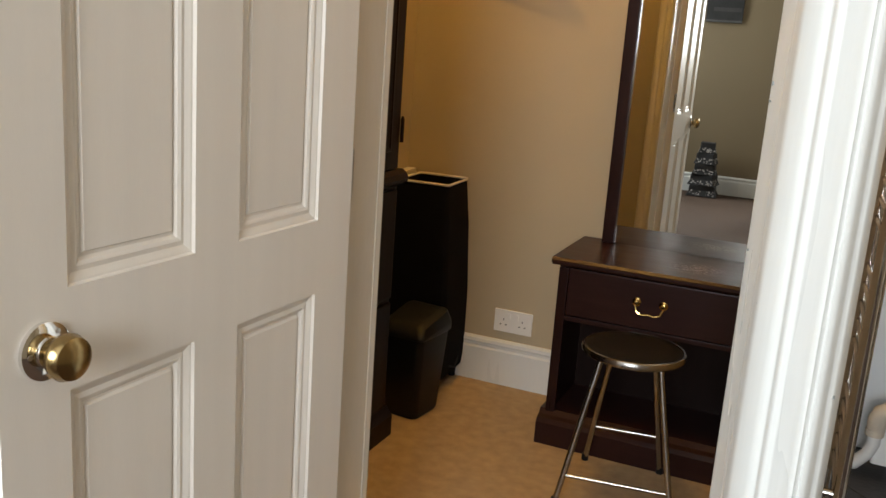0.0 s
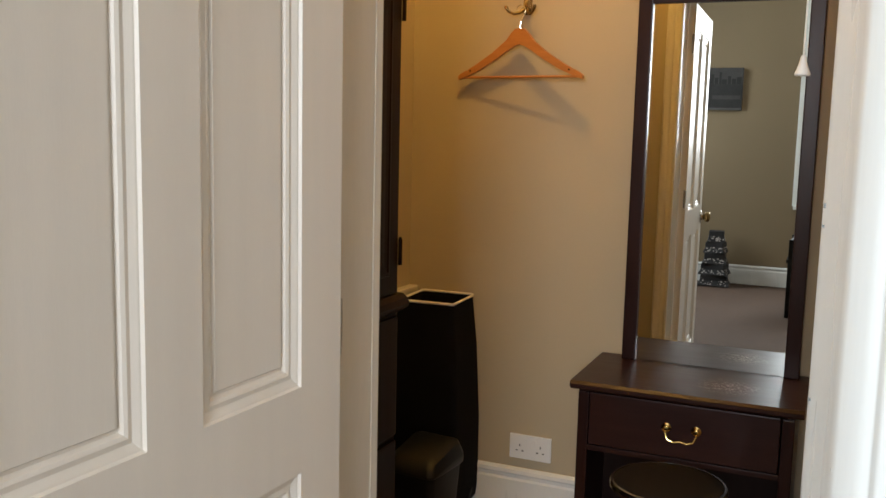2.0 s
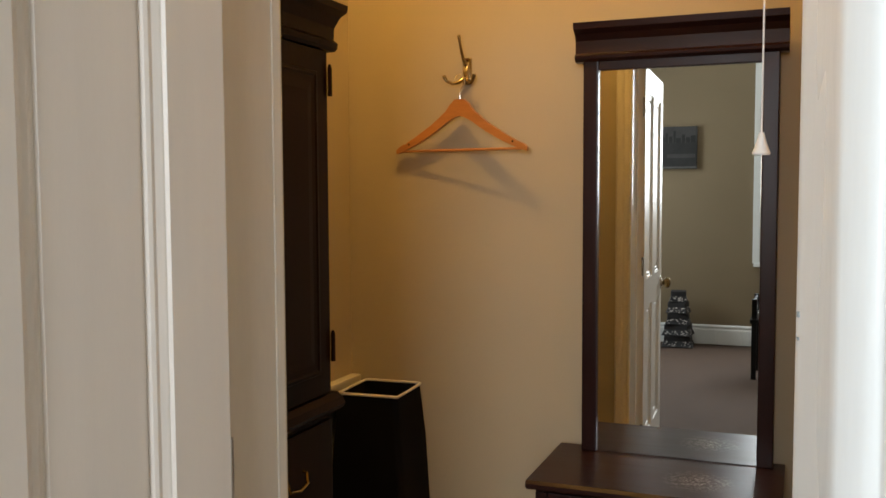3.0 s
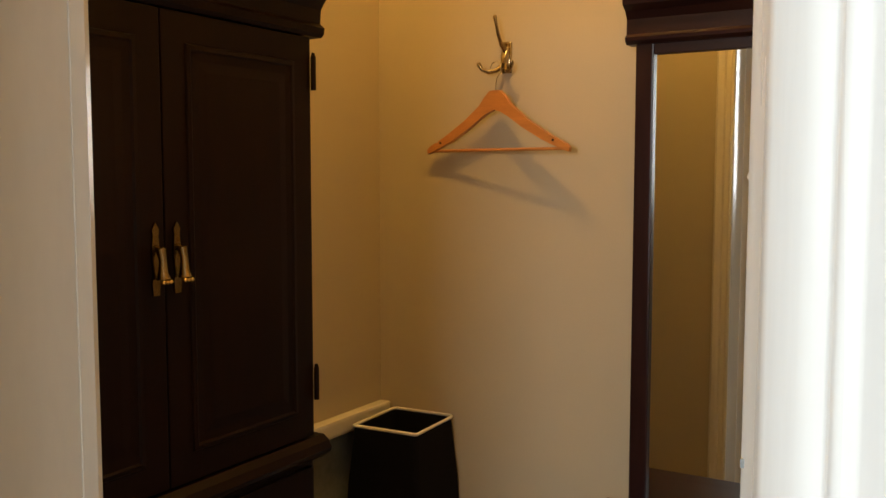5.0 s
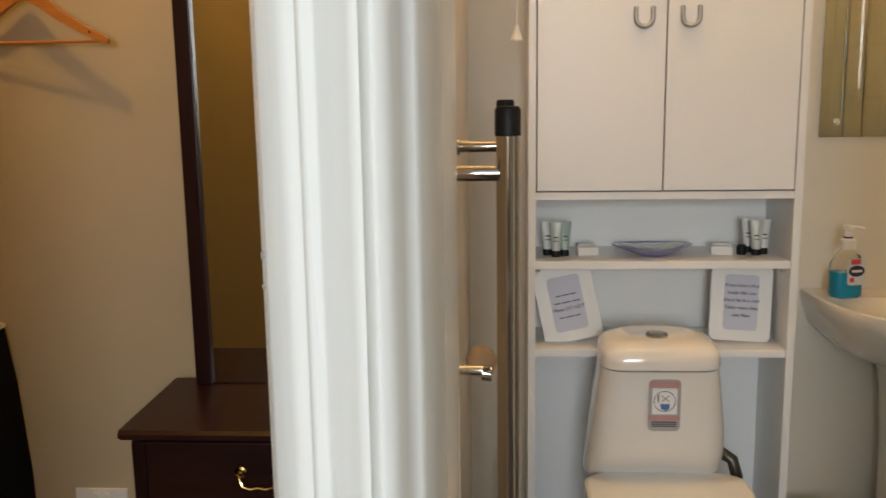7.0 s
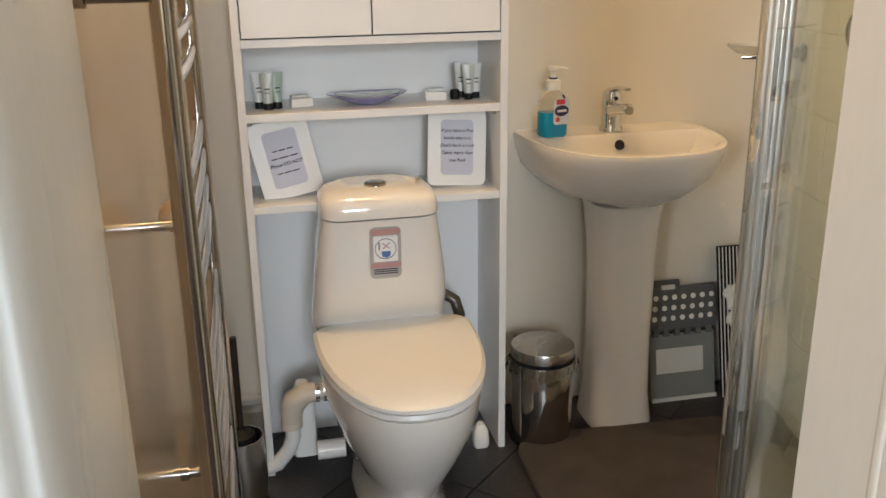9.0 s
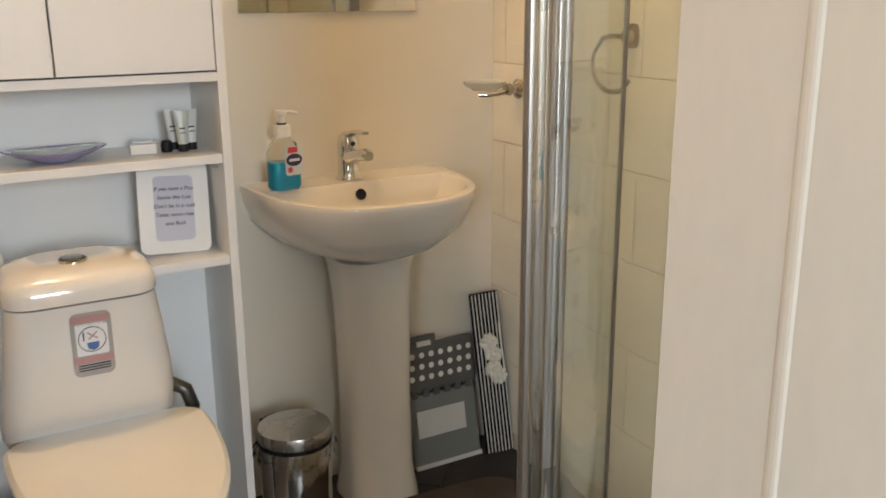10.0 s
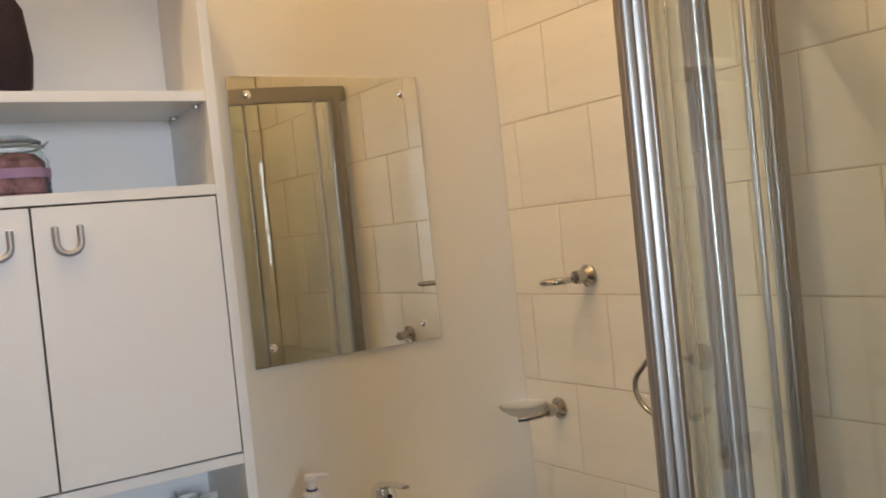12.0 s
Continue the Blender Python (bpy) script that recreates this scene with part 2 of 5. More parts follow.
room_wall("wall_dressing_west", (-1.65, 2.57, 0), (-1.53, YW, CEIL), WALL_CREAM, "cream painted side wall beside the wardrobe")
room_wall("wall_alcove_west", (-1.95, 1.45, 0), (-1.85, YW, CEIL), WALL_CREAM, "cream painted back of the wardrobe alcove")
room_wall("wall_alcove_return", (-1.85, 2.57, 0), (-1.65, 2.67, CEIL), WALL_CREAM, "cream painted return of the wardrobe alcove")
room_wall("wall_partition_dressing", (-0.05, 1.60, 0), (-0.02, YW, CEIL), WALL_CREAM, "cream painted thin partition wall")
room_wall("wall_partition_bathroom", (-0.02, 1.60, 0), (0.015, YW, CEIL), WALL_GLOSS, "glossy cream panelled partition wall behind the towel rail")
room_wall("wall_bathroom_east", (1.588, 1.45, 0), (1.75, YW, CEIL), GROUT, "brown-grouted backing of the tiled bathroom wall")
room_wall("wall_bathroom_south", (0.80, 1.45, 0), (1.588, 1.66, CEIL), WALL_WHITE, "off-white wall beside the bathroom doorway")
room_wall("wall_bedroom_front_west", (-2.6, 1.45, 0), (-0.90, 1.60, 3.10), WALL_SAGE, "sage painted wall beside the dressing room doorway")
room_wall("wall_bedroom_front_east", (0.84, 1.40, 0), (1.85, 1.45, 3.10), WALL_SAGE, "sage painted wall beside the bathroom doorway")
room_wall("wall_dressing_south", (-1.85, 1.602, 0), (-0.895, 1.614, CEIL), WALL_CREAM, "cream painted inner wall beside the dressing room doorway")
room_wall("wall_dressing_over_door", (-0.895, 1.602, 2.06), (-0.05, 1.614, CEIL), WALL_CREAM, "cream painted inner wall over the dressing room doorway")
structure("trim_architrave_inner", prism([(-0.905, 1.6145), (-0.888, 1.6145), (-0.888, 1.6065), (-0.836, 1.6065), (-0.834, 1.624), (-0.837, 1.632), (-0.846, 1.634), (-0.852, 1.630), (-0.868, 1.630), (-0.874, 1.637), (-0.884, 1.640), (-0.897, 1.640), (-0.905, 1.635)], 0, 2.13), JAMB_PAINT, "cream painted moulded architrave inside the dressing room", "door frame")
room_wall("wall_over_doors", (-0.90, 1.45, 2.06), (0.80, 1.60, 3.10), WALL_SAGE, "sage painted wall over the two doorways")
# west wall, with an invented opening that lets the added fill lamp in
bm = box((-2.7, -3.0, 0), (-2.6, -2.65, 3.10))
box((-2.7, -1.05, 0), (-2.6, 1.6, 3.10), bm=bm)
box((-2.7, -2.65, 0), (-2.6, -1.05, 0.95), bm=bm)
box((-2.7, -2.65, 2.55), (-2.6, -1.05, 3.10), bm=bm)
structure("wall_bedroom_west", bm, WALL_SAGE, "sage painted bedroom side wall with an opening added for the fill lamp", "wall")
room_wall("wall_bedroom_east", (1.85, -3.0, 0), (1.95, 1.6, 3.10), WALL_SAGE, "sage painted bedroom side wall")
# south wall of the bedroom with its window
WX0, WX1, WZ0, WZ1 = -0.46, 0.75, 0.75, 2.62
bm = box((-2.6, -2.95, 0), (WX0, -2.8, 3.10))
box((WX1, -2.95, 0), (1.85, -2.8, 3.10), bm=bm)
box((WX0, -2.95, 0), (WX1, -2.8, WZ0), bm=bm)
box((WX0, -2.95, WZ1), (WX1, -2.8, 3.10), bm=bm)
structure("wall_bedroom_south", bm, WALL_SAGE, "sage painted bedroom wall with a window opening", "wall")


# ---- doorways, doors, trim ----
# the shared moulded post between the two doorways
post_outline = [(-0.121, 1.645), (-0.121, 1.616), (-0.117, 1.608), (-0.087, 1.510), (-0.083, 1.484), (-0.078, 1.474), (-0.058, 1.447), (-0.046, 1.433), (-0.042, 1.433), (-0.039, 1.425), (-0.036, 1.412), (-0.030, 1.402), (-0.024, 1.403), (-0.020, 1.396), (-0.006, 1.378), (0.004, 1.364), (0.010, 1.353), (0.014, 1.351), (0.016, 1.357), (0.020, 1.358), (0.023, 1.353), (0.028, 1.354), (0.033, 1.359), (0.037, 1.366), (0.040, 1.371), (0.044, 1.371), (0.048, 1.376), (0.051, 1.384), (0.056, 1.396), (0.057, 1.645)]
structure("trim_post", prism(post_outline, 0, 2.06), GLOSS_WHITE, "white gloss painted moulded post between two doorways", "door frame", True, 70)
for cx, cy, cz, ch in ((-0.1185, 1.6095, 1.272, 0.010), (-0.1185, 1.6095, 1.243, 0.006), (-0.083, 1.492, 0.93, 0.008), (0.047, 1.372, 0.84, 0.007), (-0.1185, 1.6095, 0.99, 0.006)):
    part("paint_chip", box((cx - 0.0016, cy - 0.0016, cz - ch / 3), (cx + 0.0016, cy + 0.0016, cz + ch / 3), 0.001), GREY_PLASTIC, bpy.data.objects["trim_post"], "dark chip in the white paint")
structure("trim_jamb_west", prism([(-0.90, 1.45), (-0.838, 1.45), (-0.838, 1.606), (-0.90, 1.606)], 0, 2.06), JAMB_PAINT, "cream painted door lining of the dressing room", "door frame")
structure("trim_head_dressing", box((-0.838, 1.452, 2.03), (-0.115, 1.602, 2.06)), GLOSS_WHITE, "white painted head of the dressing room doorway", "door frame")
structure("trim_head_bathroom", box((0.062, 1.40, 2.03), (0.752, 1.638, 2.06)), GLOSS_WHITE, "white painted head of the bathroom doorway", "door frame")
structure("trim_jamb_east", prism([(0.84, 1.638), (0.752, 1.638), (0.752, 1.525), (0.7510, 1.5225), (0.7506, 1.520), (0.7506, 1.516), (0.7510, 1.5135), (0.752, 1.511), (0.752, 1.402), (0.84, 1.402)], 0, 2.06), JAMB_PAINT, "cream painted lining of the bathroom doorway with a stop bead", "door frame")
structure("trim_architrave_west", prism([(-0.975, 1.45), (-0.975, 1.435), (-0.95, 1.425), (-0.93, 1.43), (-0.905, 1.43), (-0.905, 1.45)], 0, 2.1), GLOSS_WHITE, "white painted architrave behind the open door", "door frame")


def panel_door(at, turn=0.0):
    """A four-panel door; its face looks along +x, its hinge edge is at y = 0."""
    d = tagged(thing("door_1", at, "off-white painted four-panel wooden door standing open", "door", turn=turn), kind="structure")
    W, H, T = 0.750, 1.985, 0.04
    cols = [(-0.648, -0.420), (-0.322, -0.106)]
    rows = [(0.21, 0.842), (0.975, 1.87)]

    def slab(name, y0, y1, z0, z1):
        part(name, box((-T, y0, z0), (0, y1, z1)), DOOR_PAINT, d)
    slab("stile", -W, cols[0][0], 0, H)
    slab("stile", cols[1][1], 0, 0, H)
    zs = [0, rows[0][0], rows[0][1], rows[1][0], rows[1][1], H]
    for k in (0, 2, 4):
        slab("rail", cols[0][0], cols[1][1], zs[k], zs[k + 1])
    for k in (1, 3):
        slab("muntin", cols[0][1], cols[1][0], zs[k], zs[k + 1])
    for y0, y1 in cols:
        for z0, z1 in rows:
            for face in (0, -T):
                s = 1 if face == 0 else -1
                rings = []
                for o, dp in ((0, 0.0), (0.002, 0.005), (0.005, 0.0055), (0.014, 0.0095), (0.021, 0.0080), (0.026, 0.0100), (0.030, 0.0150), (0.034, 0.0150), (0.037, 0.0110)):
                    rings.append([(face - s * dp, y0 + o, z0 + o), (face - s * dp, y1 - o, z0 + o), (face - s * dp, y1 - o, z1 - o), (face - s * dp, y0 + o, z1 - o)])
                bm = bmesh.new()
                vs = [[bm.verts.new(p) for p in r] for r in rings]
                for a, b in zip(vs, vs[1:]):
                    for k in range(4):
                        bm.faces.new((a[k], a[(k + 1) % 4], b[(k + 1) % 4], b[k]))
                bm.faces.new(vs[-1])
                part("panel", bm, DOOR_PAINT, d)
    for s, f in ((1, 0.0), (-1, -T)):
        knob = part("knob", lathe([(0, 0.0), (0.012, 0.002), (0.010, 0.016), (0.016, 0.021), (0.026, 0.029), (0.0295, 0.040), (0.026, 0.051), (0.015, 0.057), (0, 0.058)], 36), KNOB, d, "polished door knob", True, pose(f, -0.686, 0.905, 0, 90 * s, 0))
        part("rose", lathe([(0, 0.0), (0.036, 0.0), (0.036, 0.006), (0.030, 0.009), (0.020, 0.010), (0.019, 0.014), (0, 0.014)], 36), CHROME, knob, "chromed rose", True)
        for k in range(3):
            a = radians(30 + 120 * k)
            part("screw", lathe([(0, 0.0), (0.0035, 0.0), (0.0035, 0.0005), (0, 0.001)], 10), STEEL, knob, "", True, pose(0.027 * math.cos(a), 0.027 * math.sin(a), 0.0095))
    for z in (0.2, 1.0, 1.75):
        part("hinge", lathe([(0, 0), (0.006, 0), (0.006, 0.09), (0, 0.09)], 10), STEEL, d, "", True, pose(-0.006, 0.004, z))
    return d


panel_door((-0.805, 1.440, 0.008), -2.0)


def skirting(name, a, b, face, mat, h=0.178, floor=0.0):
    """A moulded board along a wall from a to b; face: the side it shows, +1 left of the way."""
    a, b = Vector((*a, 0)), Vector((*b, 0))
    d = (b - a).normalized()
    n = Vector((-d.y, d.x, 0)) * face
    prof = [(0, 0), (0.018, 0), (0.018, h - 0.045), (0.013, h - 0.038), (0.013, h - 0.026), (0.017, h - 0.020), (0.015, h - 0.008), (0.006, h), (0, h)]
    bm = loft([[p + n * u + Vector((0, 0, floor + w)) for u, w in prof] for p in (a, b)])
    return structure(name, bm, mat, "white gloss painted moulded skirting board", "skirting board")


skirting("baseboard_dressing_north", (-1.53, YW), (-0.05, YW), -1, GLOSS_WHITE)
skirting("baseboard_dressing_west", (-1.53, YW - 0.02), (-1.53, 2.57), -1, GLOSS_WHITE)
skirting("baseboard_bedroom_south", (-2.6, -2.8), (1.85, -2.8), 1, GLOSS_WHITE)
skirting("baseboard_bedroom_west", (-2.6, 1.4), (-2.6, -2.78), 1, GLOSS_WHITE)
skirting("baseboard_bathroom_north", (0.015, YW), (0.17, YW), -1, GLOSS_WHITE, 0.12, FB)
# dado ledge with a painted grey panel under it
structure("trim_ledge", box((-1.53, 2.57, 0.755), (-1.492, YW - 0.002, 0.802), 0.008), JAMB_PAINT, "cream painted ledge moulding on the wall", "ledge")
structure("wall_lower_panel", box((-1.53, 2.571, 0.17), (-1.526, YW - 0.004, 0.754)), material("grey_green_panel", (0.20, 0.20, 0.165), 0.5, vary=0.35, scale=4, fine=60, bump=0.1), "grey-green mottled panel under the ledge", "wall panel")


# ---- dressing room ----
def wardrobe():
    x0, x1, y0, y1 = -1.83, -1.245, 1.68, 2.52
    w = thing("wardrobe", (0, 0, 0), "dark mahogany two-part wardrobe with double doors and drawers", "wardrobe")
    part("base", box((x0, y0 + 0.01, 0.08), (x1, y1 - 0.01, 0.86), 0.003), MAHOGANY_DARK, w)
    plinth = [(x0, 0), (x1 + 0.02, 0), (x1 + 0.02, 0.07), (x1 + 0.008, 0.085), (x1, 0.10), (x0, 0.10)]
    part("plinth", prism(plinth, y0 - 0.01, y1 + 0.02, "y"), MAHOGANY_DARK, w)
    waist = [(x0, 0.845), (x1 + 0.004, 0.845), (x1 + 0.022, 0.858), (x1 + 0.026, 0.868), (x1 + 0.018, 0.884), (x1 + 0.003, 0.895), (x0, 0.895)]
    part("waist_moulding", prism(waist, y0 - 0.02, y1 + 0.026, "y"), MAHOGANY_DARK, w)
    part("body", box((x0, y0, 0.895), (x1 - 0.022, y1, 1.79), 0.003), MAHOGANY_DARK, w)
    cor = [(x0, 1.775), (x1 + 0.004, 1.775), (x1 + 0.012, 1.782), (x1 + 0.014, 1.795), (x1 + 0.002, 1.805), (x1 + 0.004, 1.835), (x1 + 0.022, 1.86), (x1 + 0.042, 1.872), (x1 + 0.044, 1.888), (x0, 1.888)]
    part("cornice", prism(cor, y0 - 0.04, y1 + 0.03, "y"), MAHOGANY_DARK, w)
    mid = 0.5 * (y0 + y1)
    for a, b, s in ((y0 + 0.004, mid - 0.0015, 1), (mid + 0.0015, y1 - 0.004, -1)):
        d = part("door", box((x1 - 0.022, a, 0.90), (x1, b, 1.772), 0.003), MAHOGANY_DARK, w)
        fr = 0.055
        bm = bmesh.new()
        ia, ib, ja, jb = a + fr, b - fr, 0.90 + fr, 1.772 - fr
        rings = [[(x1 + dx, ia + o, ja + o), (x1 + dx, ib - o, ja + o), (x1 + dx, ib - o, jb - o), (x1 + dx, ia + o, jb - o)] for o, dx in ((0, 0.0005), (0.002, 0.004), (0.010, 0.005), (0.014, 0.002), (0.03, 0.0015), (0.05, 0.003))]
        vs = [[bm.verts.new(p) for p in r] for r in rings]
        for p, q in zip(vs, vs[1:]):
            for k in range(4):
                bm.faces.new((p[k], p[(k + 1) % 4], q[(k + 1) % 4], q[k]))
        bm.faces.new(vs[-1])
        part("raised_panel", bm, MAHOGANY_DARK, d)
        hy = mid + (-0.025 if s == 1 else 0.025)
        plate = prism([(hy - 0.007 + 0, 1.262), (hy + 0.007, 1.262), (hy + 0.009, 1.285), (hy + 0.005, 1.30), (hy + 0.009, 1.34), (hy + 0.006, 1.37), (hy + 0.008, 1.38), (hy, 1.393), (hy - 0.008, 1.38), (hy - 0.006, 1.37), (hy - 0.009, 1.34), (hy - 0.005, 1.30), (hy - 0.009, 1.285)], x1 + 0.0004, x1 + 0.005, "x")
        h = part("handle_plate", plate, DULL_BRASS, d, "ornate brass handle plate")
        part("drop", tube([(x1 + 0.005, hy, 1.348), (x1 + 0.018, hy, 1.343), (x1 + 0.022, hy, 1.325), (x1 + 0.022, hy, 1.305), (x1 + 0.024, hy, 1.292)], [0.005, 0.009, 0.007, 0.009, 0.013], 14), DULL_BRASS, h, "brass drop pull", True)
        for k in (-1, 0, 1):
            part("bead", lathe([(0.0045 * math.sin(math.pi * q / 8), -0.0045 * math.cos(math.pi * q / 8)) for q in range(9)], 12), BRASS, h, "", True, pose(x1 + 0.032, hy + 0.008 * k, 1.288))
        hinge_y = a - 0.003 if s == 1 else b + 0.003
        for z in (0.98, 1.66):
            part("hinge", lathe([(0, 0), (0.006, 0), (0.006, 0.07), (0.003, 0.08), (0, 0.08)], 10), MAHOGANY_DARK, d, "dark metal hinge", True, pose(x1 + 0.006, hinge_y, z))
    for z0, z1 in ((0.12, 0.47), (0.485, 0.835)):
        for a, b in ((y0 + 0.02, mid - 0.006), (mid + 0.006, y1 - 0.02)):
            f = part("drawer", box((x1 - 0.01, a, z0), (x1 + 0.012, b, z1), 0.006), MAHOGANY_DARK, w)
            c, zz = 0.5 * (a + b), 0.5 * (z0 + z1) + 0.06
            part("pull", tube([(x1 + 0.012, c - 0.045, zz + 0.02), (x1 + 0.022, c - 0.045, zz + 0.018), (x1 + 0.028, c - 0.04, zz - 0.006), (x1 + 0.03, c, zz - 0.014), (x1 + 0.028, c + 0.04, zz - 0.006), (x1 + 0.022, c + 0.045, zz + 0.018), (x1 + 0.012, c + 0.045, zz + 0.02)], 0.004, 8), BRASS, f, "aged brass drop handle", True)
    return w


wardrobe()


def pot():
    p = thing("pot", (-1.36, 2.40, 1.888), "reddish-brown rounded pot on the wardrobe", "pot")
    part("bowl", lathe([(0, 0), (0.05, 0), (0.085, 0.03), (0.105, 0.08), (0.10, 0.13), (0.075, 0.165), (0.06, 0.18), (0.055, 0.178), (0.068, 0.16), (0.09, 0.12), (0, 0.03)], 36), material("terracotta_glaze", (0.30, 0.055, 0.03), 0.4, vary=0.2), p, smooth=True)


pot()


def laundry_basket():
    b = thing("laundry_basket", (-1.362, 3.055, 0), "black fabric laundry basket with white piped rim", "laundry basket", turn=3)
    def ring(w, d, z, r=0.02):
        return [(x, y, z) for x, y in rounded(w, d, r, 4)]
    rim_o, rim_i = (0.20, 0.222), (0.185, 0.207)
    bm = loft([ring(0.255, 0.25, 0.055), ring(0.265, 0.26, 0.10), ring(0.26, 0.26, 0.35), ring(0.232, 0.245, 0.62), ring(*rim_o, 0.785), ring(*rim_i, 0.785), ring(0.20, 0.21, 0.5), ring(0.21, 0.22, 0.12)], True)
    body = part("body", bm, BLACK_FABRIC, b, smooth=True)
    sag = [(x, y, 0.786 + 0.006 * math.cos(14 * x) - 0.006 * math.cos(16 * y)) for x, y in rounded(0.198, 0.22, 0.012, 3)]
    part("piping", tube(sag, 0.0045, 8, closed=True), PIPING, body, "white piping", True)
    for sx in (-1, 1):
        for sy in (-1, 1):
            part("foot", lathe([(0, 0), (0.013, 0), (0.015, 0.03), (0.012, 0.06), (0, 0.06)], 12), BLACK_PLASTIC, b, "", True, pose(sx * 0.095, sy * 0.1, 0))
    part("strap", tube([(0.125, -0.05, 0.09), (0.14, 0.0, 0.075), (0.128, 0.06, 0.10), (0.10, 0.11, 0.12)], 0.004, 8), BLACK_PLASTIC, b, "", True)


laundry_basket()


def waste_bin():
    b = thing("waste_bin", (-1.262, 2.765, 0), "dark grey plastic waste bin with a sloping lid", "bin", turn=-6)
    def ring(w, d, z, r=0.025, oy=0.0):
        return [(x, y + oy, z) for x, y in rounded(w, d, r, 4)]
    part("body", loft([ring(0.130, 0.155, 0), ring(0.138, 0.165, 0.01), ring(0.172, 0.20, 0.295)], True), BLACK_PLASTIC, b, smooth=True)
    def slope(w, d, z, k):
        return [(x, y, z + k * y) for x, y in rounded(w, d, 0.025, 4)]
    lid = part("lid", loft([slope(0.178, 0.205, 0.295, 0), slope(0.188, 0.215, 0.302, 0), slope(0.188, 0.215, 0.318, 0.12), slope(0.165, 0.185, 0.352, 0.22), slope(0.12, 0.13, 0.362, 0.24)], True), material("charcoal_plastic", (0.008, 0.0085, 0.009), 0.45, vary=0.15, bump=0.03, spec=0.3), b, "charcoal plastic lid", True)


waste_bin()


def scuffed(base, centre, reach):
    """The same polish with pale scuffs in one worn place."""
    m = base.copy()
    m.name = "scuffed_mahogany"
    n, l = m.node_tree.nodes, m.node_tree.links
    b = n["Principled BSDF"]
    old = b.inputs["Base Color"].links[0].from_socket
    tc, d, mr, nz, th, mul, mix = (n.new(k) for k in ("ShaderNodeTexCoord", "ShaderNodeVectorMath", "ShaderNodeMapRange", "ShaderNodeTexNoise", "ShaderNodeMapRange", "ShaderNodeMath", "ShaderNodeMix"))
    d.operation = "DISTANCE"
    d.inputs[1].default_value = centre
    l.new(tc.outputs["Object"], d.inputs[0])
    mr.inputs[1].default_value, mr.inputs[2].default_value, mr.inputs[3].default_value, mr.inputs[4].default_value = 0.0, reach, 1.0, 0.0
    l.new(d.outputs["Value"], mr.inputs[0])
    nz.inputs["Scale"].default_value, nz.inputs["Detail"].default_value, nz.inputs["Distortion"].default_value = 55.0, 5.0, 2.5
    l.new(tc.outputs["Object"], nz.inputs[0])
    th.inputs[1].default_value, th.inputs[2].default_value = 0.50, 0.62
    l.new(nz.outputs[0], th.inputs[0])
    mul.operation = "MULTIPLY"
    l.new(mr.outputs[0], mul.inputs[0])
    l.new(th.outputs[0], mul.inputs[1])
    mix.data_type = "RGBA"
    l.new(mul.outputs[0], mix.inputs[0])
    l.new(old, mix.inputs[6])
    mix.inputs[7].default_value = (0.42, 0.36, 0.36, 1)
    l.new(mix.outputs[2], b.inputs["Base Color"])
    return m


